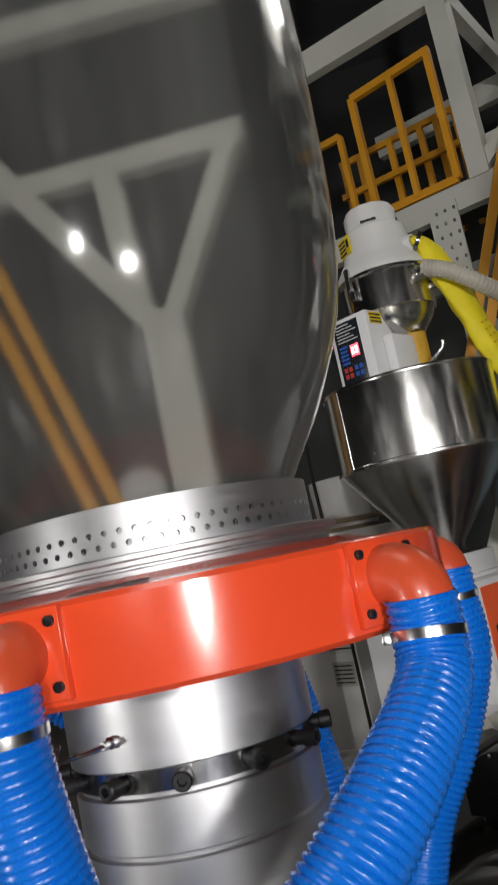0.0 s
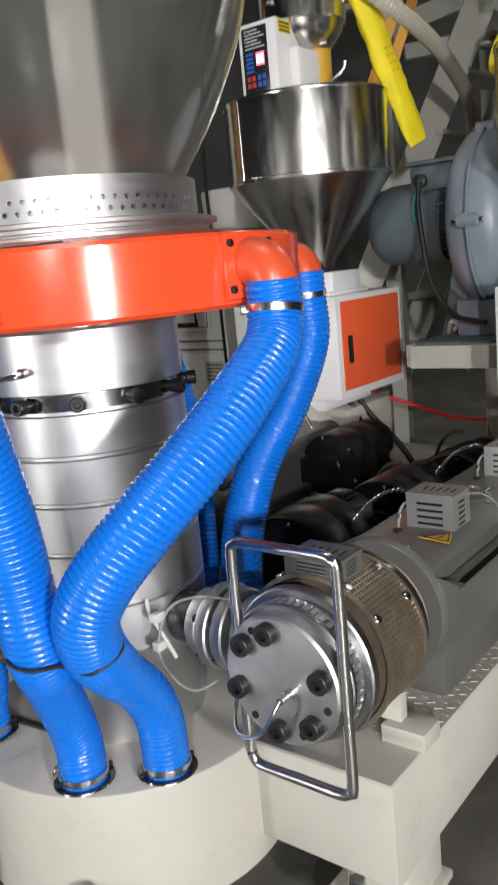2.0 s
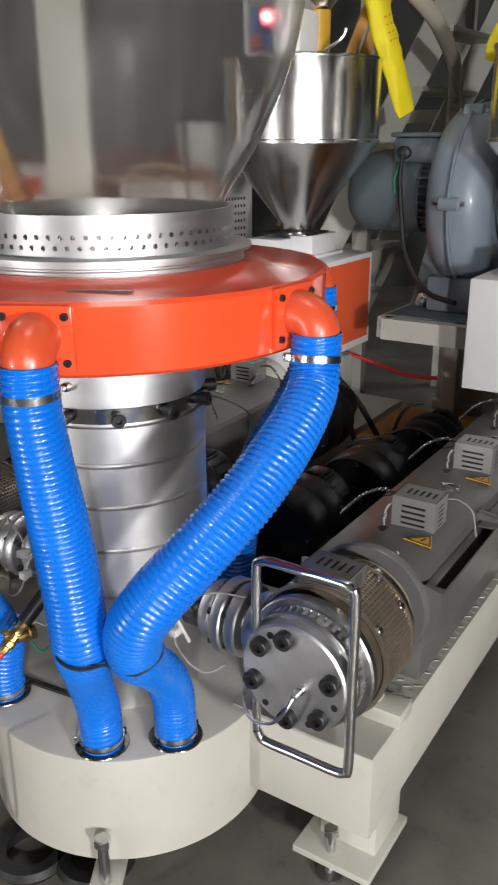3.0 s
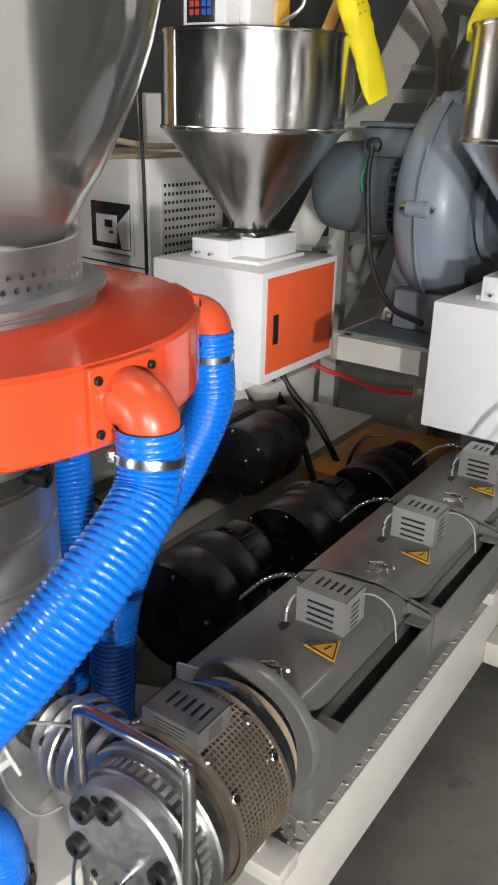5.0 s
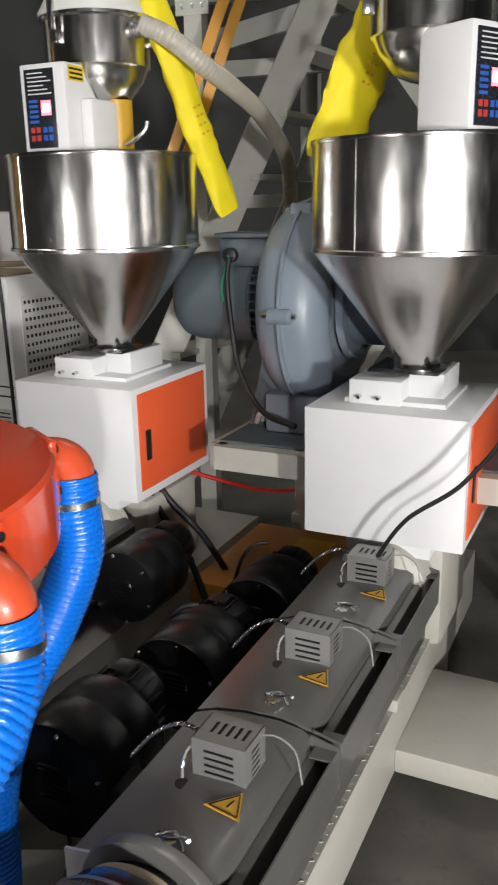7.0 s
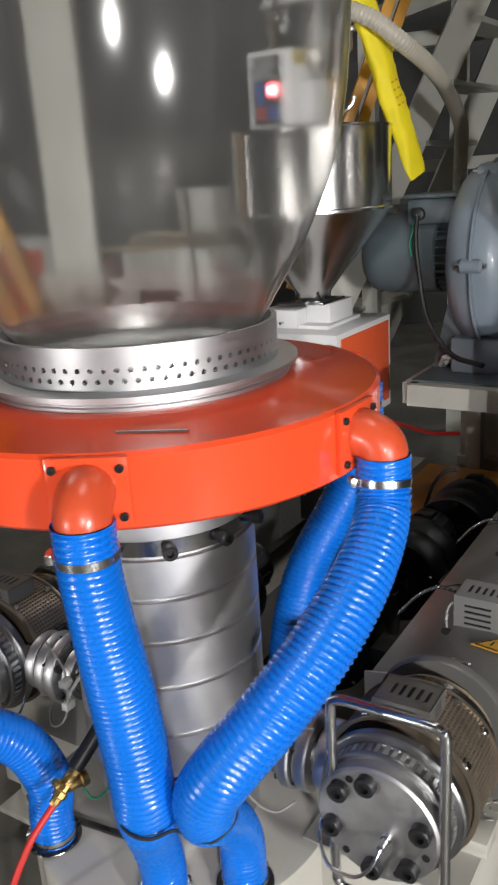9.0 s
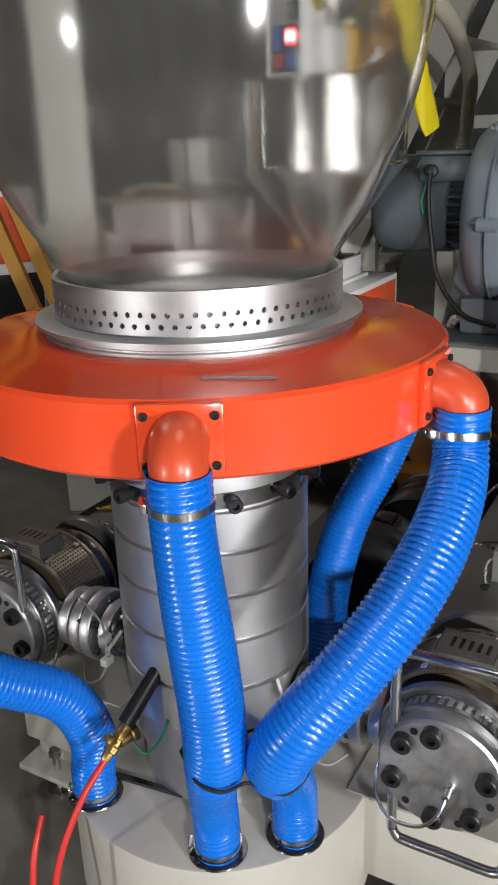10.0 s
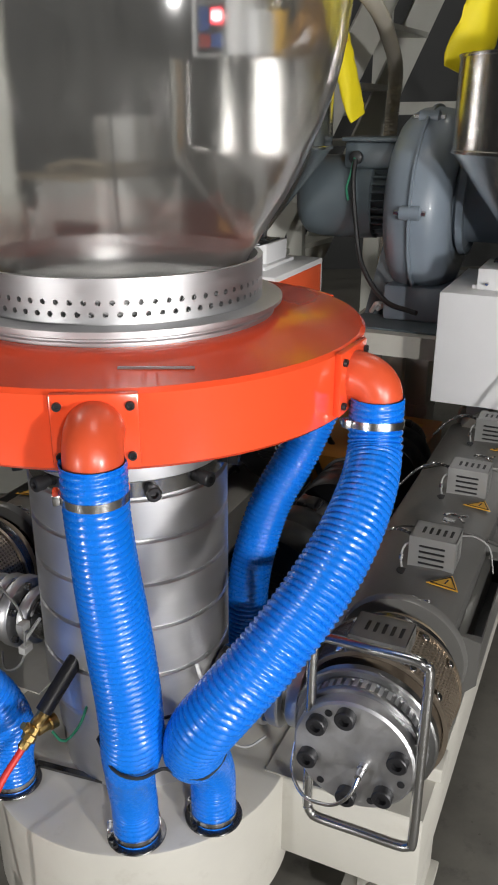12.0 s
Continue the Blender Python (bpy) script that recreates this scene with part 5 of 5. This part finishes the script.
def gallery():
    top = thing("steel_gallery", IDENT, "pale grey steel gallery frame with yellow guard rails", "gallery")
    part("lower_beam", bar(new_bm(), g(-0.42, 2.51), g(3.0, 2.51), 0.06, 0.11), STEELW, top)
    part("upper_beam", bar(new_bm(), g(-0.42, 3.45), g(3.0, 3.45), 0.06, 0.13), STEELW, top)
    part("back_beam", bar(new_bm(), g(-0.42, 2.51, 1.1), g(3.0, 2.51, 1.1), 0.06, 0.11), STEELW, top)
    part("back_upper_beam", bar(new_bm(), g(-0.42, 3.45, 1.1), g(3.0, 3.45, 1.1), 0.06, 0.13), STEELW, top)
    for u in (0.43, 2.4):
        part("column", bar(new_bm(), g(u, 0.0 if u != 0.43 else 2.56), g(u, 5.5), 0.085, 0.085, GN), STEELW, top)
        part("column", bar(new_bm(), g(u, 0.0, 1.1), g(u, 5.5, 1.1), 0.085, 0.085, GN), STEELW, top)
        part("floor_joist", bar(new_bm(), g(u, 2.51), g(u, 2.51, 1.1), 0.06, 0.09), STEELW, top)
        part("cross_joist", bar(new_bm(), g(u, 3.45), g(u, 3.45, 1.1), 0.06, 0.09), STEELW, top)
    part("brace", bar(new_bm(), g(0.43, 2.6), g(1.5, 3.4), 0.05, 0.06), STEELW, top)
    part("brace", bar(new_bm(), g(0.6, 2.45, 1.1), g(2.2, 0.3, 1.1), 0.05, 0.06), STEELW, top)
    part("brace", bar(new_bm(), g(1.9, 2.45, 1.1), g(0.5, 0.3, 1.1), 0.05, 0.06), STEELW, top)
    part("rung", bar(new_bm(), g(0.43, 2.72, 0.05), g(1.4, 2.72, 0.05), 0.04, 0.05), STEELW, top)
    # yellow gate and rails
    gate = part("guard_gate", bar(new_bm(), g(0, 2.6), g(0.33, 2.6), 0.025, 0.035), YELLOW, top, "yellow square tube gate")
    for a, b, w, up in ((g(0.33, 2.6), g(0.33, 3.22), 0.03, GN), (g(0.33, 3.205), g(-0.06, 3.18), 0.03, (0, 0, 1)), (g(-0.06, 3.18), g(-0.06, 2.58), 0.03, GN), (g(0.14, 2.6), g(0.14, 3.19), 0.025, GN)):
        part("gate_bar", bar(new_bm(), a, b, w, 0.034, up), YELLOW, gate)
    for d, z in ((0.45, 2.96), (0.5, 3.16)):
        part("guard_rail", bar(new_bm(), g(-0.42, z, d), g(0.30, z, d), 0.025, 0.03), YELLOW, top)
    for u in (-0.4, -0.3, -0.12, 0.05, 0.14, 0.24):
        part("guard_post", bar(new_bm(), g(u, 2.55, 0.5), g(u, 3.16, 0.5), 0.03, 0.03, GN), YELLOW, top)
    for u, z in ((-0.16, 3.04), ):
        part("guard_rail", bar(new_bm(), g(u - 0.26, z), g(u, z), 0.025, 0.03), YELLOW, top)
        part("guard_post", bar(new_bm(), g(u, z), g(u, 2.56), 0.025, 0.03, GN), YELLOW, top)
    # perforated gusset with bolts
    bm = slots(new_bm(), (0, 0.13, 0, 0.34), [], face(g(0.175, 2.17, -0.03), GD, (0, 0, 1)), 0.01)
    gs = part("gusset_plate", bm, STEELW, top, "pale bolted gusset plate")
    for i in range(3):
        for k in range(6):
            part("bolt", hexagon(new_bm(), 0.010, 0, 0.012, Matrix.Translation(g(0.2 + 0.04 * i + (0.01 if k % 2 else 0), 2.2 + 0.055 * k, -0.03)) @ Matrix.Rotation(radians(90), 4, "X")), CHROME, gs)
    part("cross_member", bar(new_bm(), (0.80, 3.0, 2.17), (1.95, 3.0, 2.50), 0.07, 0.09), STEELW, top)
    part("cross_member", bar(new_bm(), (0.90, 3.05, 2.08), (2.1, 3.05, 2.15), 0.06, 0.07), STEELW, top)
    part("cross_member", bar(new_bm(), (0.95, 3.05, 1.50), (2.0, 3.05, 1.52), 0.05, 0.06), STEELW, top)
    part("hanger", bar(new_bm(), g(0.24, 2.45), g(0.24, 0.0), 0.07, 0.07, GN), STEELW, top)
    part("deck", slots(new_bm(), (-0.42, 3.0, 0, 1.1), [], face(g(0, 2.57), GD, GN), 0.01), WALLM, top)
    return top


gallery()

# ---- chiller cabinet and clutter behind the feed cabinet ----


def chiller():
    top = thing("chiller_cabinet", pose(-0.03, 2.27, 0, 0, 0, 54), "pale grey chiller cabinet with display and louvred side", "chiller")
    # local: front face along -x..., louvred side along +x
    part("body", box(new_bm(), 0, 0.46, 0, 0.44, 0.06, 1.235, 0.006), CABM, top)
    part("plinth", box(new_bm(), 0.02, 0.44, 0.02, 0.42, 0, 0.06), RUBBER, top)
    # louvred side faces local -y
    bm = slots(new_bm(), (0, 0.36, 0, 0.36), [(0.018 + 0.0232 * i, 0.034 + 0.0232 * i, 0.02 + 0.034 * k, 0.034 + 0.034 * k) for i in range(14) for k in range(10)], face((0.06, -0.004, 0.80), (1, 0, 0), (0, 0, 1)), 0.003)
    part("louvre_panel", bm, CABM, top)
    # black sheet behind the panel in place of the shade within the louvres
    part("louvre_dark", box(new_bm(), 0.07, 0.41, -0.0035, -0.0005, 0.81, 1.15), RUBBER, top)
    # front faces local -x
    d = part("display_frame", box(new_bm(), -0.006, 0.0, 0.10, 0.35, 0.86, 1.06, 0.002), DARKP, top, "dark framed display window")
    part("bezel", slots(new_bm(), (0.09, 0.36, 0.85, 1.07), [(0.105, 0.345, 0.865, 1.055)], face((-0.0065, 0, 0), (0, 1, 0), (0, 0, 1)), 0.003), CABM, d)
    part("controller", box(new_bm(), -0.016, -0.006, 0.185, 0.305, 0.89, 1.005, 0.002), WHITE, d, "white controller with dark readout")
    part("readout", box(new_bm(), -0.0175, -0.016, 0.205, 0.25, 0.955, 0.985), RUBBER, d)
    part("text_bar", box(new_bm(), -0.0175, -0.016, 0.2, 0.225, 0.93, 0.94), RUBBER, d)
    bm = new_bm()
    vs = [bm.verts.new((x, y, z)) for x in (-0.009, -0.006) for y, z in ((0.11, 0.87), (0.16, 0.87), (0.185, 0.97), (0.11, 1.035))]
    for q in ((3, 2, 1, 0), (4, 5, 6, 7), (0, 1, 5, 4), (1, 2, 6, 5), (2, 3, 7, 6), (3, 0, 4, 7)):
        bm.faces.new([vs[i] for i in q])
    part("pale_insert", bm, CABM, d)
    for z in (0.76, 0.80):
        part("panel_line", box(new_bm(), -0.002, 0.0, 0.01, 0.43, z, z + 0.006), RUBBER, top)
    part("lower_panel", box(new_bm(), -0.004, 0, 0.02, 0.42, 0.10, 0.74, 0.002), CABM, top)
    mp = part("maker_plate", box(new_bm(), -0.006, -0.004, 0.03, 0.15, 0.61, 0.71), STEELW, top)
    for k in range(5):
        part("text_bar", box(new_bm(), -0.007, -0.006, 0.04, 0.14, 0.622 + 0.017 * k, 0.628 + 0.017 * k), RUBBER, mp)
    for z in (0.92, 1.05):
        part("pressure_gauge", lathe(new_bm(), [(0, 0), (0.034, 0), (0.034, 0.03), (0.028, 0.034), (0.026, 0.028), (0, 0.028)], 24, Matrix.Translation((0.0, 0.49, z)) @ Matrix.Rotation(radians(-90), 4, "Y")), CHROME, top, "round chromed pressure gauge")
    part("gauge_bracket", box(new_bm(), 0, 0.02, 0.44, 0.53, 0.86, 1.1), CABM, top)
    return top


chiller()
bm = box(new_bm(), -0.22, 0.30, -0.02, 0.36, 0, 0.018, 0.004)
solid("board", bm, WOOD, pose(-0.06, 2.36, 1.2365, 0, 0, 54), "pale board lying on the chiller cabinet", "board")
bm = lathe(new_bm(), [(0, 0), (0.13, 0), (0.14, 0.02), (0.15, 0.2), (0.148, 0.22), (0.12, 0.225), (0, 0.225)], 40)
solid("plastic_pail", bm, CABM, pose(0.02, 2.62, 1.2555), "white plastic pail standing on a board", "pail")
bm = tube(new_bm(), [(-0.32, 2.42, 1.275), (-0.2, 2.36, 1.30), (-0.05, 2.33, 1.285), (0.1, 2.5, 1.28), (0.22, 2.62, 1.29)], 0.012, 8)
solid("hose_length", bm, WOOD, IDENT, "tan hose lying over the chiller top", "hose")
bm = tube(new_bm(), [(-0.045, 2.22, 6.0), (-0.044, 2.22, 4.0), (-0.043, 2.22, 1.9), (-0.05, 2.215, 1.5), (-0.04, 2.21, 1.1), (-0.035, 2.2, 0.72), (-0.03, 2.19, 0.3), (-0.02, 2.18, 0.008)], 0.007, 8)
solid("hanging_cable", bm, RUBBER, IDENT, "black cable hung from the roof before the chiller", "cable")

# ---- floor and low things between the extruders ----
tr = thing("orange_board", pose(0.606, 1.398, 0.30, 0, 0, -32), "orange varnished board on a low stand", "board")
part("board", box(new_bm(), 0.0, 0.39, 0.0, 0.54, -0.05, 0.03, 0.003), TRAYC, tr)
part("edge_strip", box(new_bm(), 0.20, 0.329, 0.25, 0.46, 0.03, 0.034, 0.001), LABELA, tr)
for x in (0.02, 0.27):
    for y in (0.02, 0.44):
        part("leg", box(new_bm(), x, x + 0.04, y, y + 0.04, -0.30, -0.05), TRAYC, tr)

bm = tube(new_bm(), [(0.55, 1.62, 0.64), (0.612, 1.75, 0.59), (0.78, 1.80, 0.515), (0.918, 1.88, 0.45), (1.10, 1.95, 0.42), (1.3, 2.0, 0.42), (1.5, 2.1, 0.3)], 0.008, 8)
solid("red_cable", bm, REDRUB, IDENT, "red rubber cable slung below the platform", "cable")
for k, pts in enumerate(([(0.50, 1.50, 0.66), (0.56, 1.50, 0.56), (0.66, 1.48, 0.44), (0.80, 1.46, 0.2), (0.95, 1.5, 0.012)], [(0.47, 1.47, 0.66), (0.52, 1.46, 0.55), (0.6, 1.40, 0.42), (0.7, 1.3, 0.15), (0.8, 1.1, 0.012)])):
    solid("black_cable", tube(new_bm(), pts, 0.011, 8), RUBBER, IDENT, "thick black cable hanging from a cabinet", "cable")
for k in range(3):
    bm = tube(new_bm(), [(0.12 + 0.02 * k, 1.42, 0.66), (0.13 + 0.03 * k, 1.36, 0.58), (0.18 + 0.03 * k, 1.30, 0.48), (0.26 + 0.02 * k, 1.24, 0.41), (0.33, 1.20 - 0.03 * k, 0.38)], 0.008, 8)
    solid("black_cable", bm, RUBBER, IDENT, "black cable hanging beneath a feed cabinet", "cable", "leads beneath the cabinets")
bm = tube(new_bm(), [(1.46, 1.0, 1.75), (1.42, 0.78, 1.42), (1.30, 0.60, 1.08), (1.20, 0.62, 0.90), (1.09, 0.70, 0.78), (1.03, 0.74, 0.66), (1.01, 0.76, 0.56)], 0.0055, 8)
solid("black_cable", bm, RUBBER, IDENT, "black cable looping over a white cabinet", "cable")
for k in range(2):
    bm = tube(new_bm(), [(0.0, 0.03 * k, 0.02), (0.3, 0.05 + 0.1 * k, 0.03), (0.7, -0.08, 0.02 + 0.02 * k), (1.1, 0.03, 0.03)], 0.02, 10)
    solid("floor_cable", bm, RUBBER, pose(1.35, 0.1 + 0.12 * k, 0, 0, 0, 25 + 8 * k), "thick black cable lying on the floor", "cable")
for k, (x, y) in enumerate(((1.55, 0.62), (1.62, 0.50), (1.5, 0.76))):
    solid("paper_sheet", box(new_bm(), -0.16, 0.16, -0.05, 0.05, 0, 0.004), WIREW, pose(x, y, 0.001 + 0.006 * k, 0, 0, -18 + 9 * k), "pale torn sheet lying on the floor", "sheet")
for x, y in ((-0.19, -0.20), (-0.055, -0.215)):
    solid("rubber_ring", lathe(new_bm(), [(0.05, 0), (0.075, 0), (0.082, 0.012), (0.075, 0.026), (0.05, 0.026)], 32, closed=True), RUBBER, pose(x, y, 0.0), "black rubber ring lying beside the base", "ring", "rubber rings on the floor")

# pipe run and leads between the extruders
pr = thing("pipe_run", EXT_1, "grey floor pipe with a blue sleeve between the extruders", "pipe")
part("pipe", tube(new_bm(), [(-0.55, 0.35, 0.26), (-0.555, 0.8, 0.26), (-0.56, 1.45, 0.26)], 0.022, 14, 0.05), JBOX, pr)
part("blue_sleeve", tube(new_bm(), [(-0.557, 0.95, 0.26), (-0.559, 1.2, 0.26)], 0.026, 14, 0.05), BLUEP, pr, "blue plastic sleeve")
for y in (0.5, 1.4):
    part("pipe_stand", box(new_bm(), -0.575, -0.535, y - 0.02, y + 0.02, 0, 0.24, 0.002), CREAM, pr)
for k, (x, y, r) in enumerate(((-0.60, 0.66, 24), (-0.66, 1.0, -12))):
    solid("paper_sheet", box(new_bm(), -0.07, 0.07, -0.10, 0.10, 0, 0.003), WIREW, EXT_1 @ pose(x, y, 0.001, 0, 0, r), "pale scrap sheet lying between the extruders", "sheet")
for k in range(3):
    y = 0.66 + 0.41 * k
    bm = tube(new_bm(), [(-0.36, y, 0.565), (-0.40, y - 0.02, 0.555), (-0.435, y - 0.03, 0.50), (-0.47, y - 0.02, 0.38), (-0.50, y + 0.03, 0.22), (-0.56, y + 0.1, 0.012)], 0.0055, 8)
    solid("motor_lead", bm, RUBBER, EXT_1, "black lead hanging from a fan motor", "cable", "leads of the fan motors")
solid("gear_housing", box(box(new_bm(), -0.60, -0.40, 2.26, 2.46, 0.0, 0.74, 0.008), -0.61, -0.39, 2.25, 2.47, 0.30, 0.34, 0.004), CREAM, EXT_1, "cream painted upright housing under the platform", "housing")

# ---- cooling water tap and its red tube ----
tap = thing("water_valve", IDENT, "brass water valve on a dark pipe beside the die", "valve")
part("pipe", tube(new_bm(), [(-0.06, -0.09, 0.66), (-0.11, -0.13, 0.60), (-0.165, -0.18, 0.535)], 0.0145, 12, 0.02), OXIDE, tap, "dark steel pipe")
m = Matrix.Translation((-0.178, -0.195, 0.518)) @ Vector((-0.55, -0.5, -0.62)).to_track_quat("Z", "Y").to_matrix().to_4x4()
part("valve_body", lathe(new_bm(), [(0, -0.032), (0.011, -0.032), (0.011, -0.02), (0.0125, -0.018), (0.0125, -0.008), (0.010, -0.006), (0.010, 0.006), (0.0125, 0.008), (0.0125, 0.018), (0.009, 0.02), (0.009, 0.030), (0.007, 0.034), (0, 0.034)], 8, m), BRASS, tap)
part("valve_bonnet", lathe(new_bm(), [(0, 0), (0.009, 0), (0.009, 0.012), (0.006, 0.014), (0.006, 0.022), (0, 0.022)], 10, m @ Matrix.Rotation(radians(-90), 4, "X") @ Matrix.Translation((0, 0, 0.006))), BRASS, tap)
part("side_port", lathe(new_bm(), [(0, 0), (0.011, 0), (0.011, 0.022), (0.014, 0.024), (0.014, 0.036), (0, 0.036)], 12, Matrix.Translation((-0.172, -0.195, 0.518)) @ Matrix.Rotation(radians(40), 4, "Z") @ Matrix.Rotation(radians(90), 4, "Y")), BRASS, tap)
part("wire", tube(new_bm(), [(-0.15, -0.18, 0.50), (-0.13, -0.19, 0.485), (-0.105, -0.165, 0.495), (-0.09, -0.14, 0.52)], 0.0025, 8), GREENW, tap, "thin green wire")
bm = tube(new_bm(), [(-0.195, -0.212, 0.498), (-0.235, -0.25, 0.45), (-0.275, -0.285, 0.36), (-0.295, -0.30, 0.25), (-0.30, -0.30, 0.16), (-0.32, -0.29, 0.14), (-0.335, -0.27, 0.22), (-0.33, -0.24, 0.32), (-0.315, -0.2, 0.38)], 0.006, 10)
solid("red_tube", bm, REDRUB, IDENT, "thin red water tube running down to a fitting", "tube")
br = thing("tube_bracket", pose(-0.345, -0.27, 0.0), "small pale bracket with a white tube fitting", "bracket")
part("foot", box(new_bm(), -0.05, 0.03, -0.04, 0.04, 0, 0.13, 0.004), CREAM, br)
part("fitting", lathe(new_bm(), [(0, 0.13), (0.01, 0.13), (0.01, 0.17), (0.016, 0.172), (0.016, 0.20), (0, 0.20)], 14), WIREW, br)

# ---- far machine by the west side ----
fm = thing("far_cabinet", pose(-1.02, 2.6, 0, 0, 0, 20), "distant orange fronted control cabinet", "cabinet")
part("body", box(new_bm(), -0.30, 0.30, 0, 0.5, 0, 1.30, 0.006), WHITE, fm)
part("door", box(new_bm(), -0.26, 0.26, -0.006, 0, 0.95, 1.25, 0.003), ORANGE, fm)
part("lower_door", box(new_bm(), -0.26, 0.26, -0.006, 0, 0.1, 0.9, 0.003), RUBBER, fm)
# ---- lamps: floods mirrored in the film, overhead fill added unseen ----
for (x, y, z), d, w in FLOODS:
    fl = thing("flood_lamp", look((x, y, z), (0.3, 0.3, 1.1)), "white work lamp on a stand", "lamp", "work lamps")
    part("housing", lathe(new_bm(), [(0, 0.10), (d * 0.4, 0.10), (d * 0.62, 0.0), (d * 0.62, -0.02), (d * 0.56, -0.02), (d * 0.56, -0.005), (0, -0.005)], 32), OXIDE, fl)
    part("diffuser", lathe(new_bm(), [(0, -0.012), (d * 0.52, -0.012), (d * 0.52, -0.008), (0, -0.008)], 32), LAMPW, fl, "glowing diffuser")
    part("bracket", tube(new_bm(), [(0, 0, 0.06), (0, -0.15, 0.10), (0, -0.3, 0.1)], 0.012, 8), OXIDE, fl)
    solid("lamp_stand", lathe(new_bm(), [(0, 0), (0.2, 0), (0.2, 0.02), (0.018, 0.04), (0.018, z - 0.14), (0, z - 0.14)], 20), OXIDE, pose(x + 0.05, y - 0.13, 0), "black lamp stand on the floor", "stand", "lamp stands")
for x, y, z in FILLS:
    hl = thing("bay_lamp", pose(x, y, z), "unseen round fill lamp added under the roof", "lamp", "high bay lamps")
    part("housing", lathe(new_bm(), [(0, 0.25), (0.06, 0.25), (0.12, 0.12), (0.66, 0.03), (0.68, 0.0), (0.66, 0.0), (0.65, 0.015), (0, 0.015)], 48), STEELW, hl)
    part("diffuser", lathe(new_bm(), [(0, -0.002), (0.645, -0.002), (0.645, 0.004), (0, 0.004)], 48), FILLW, hl, "glowing diffuser")
    part("chain", bar(new_bm(), (0, 0, 0.2), (0, 0, 6.0 - z), 0.01, 0.01), OXIDE, hl)
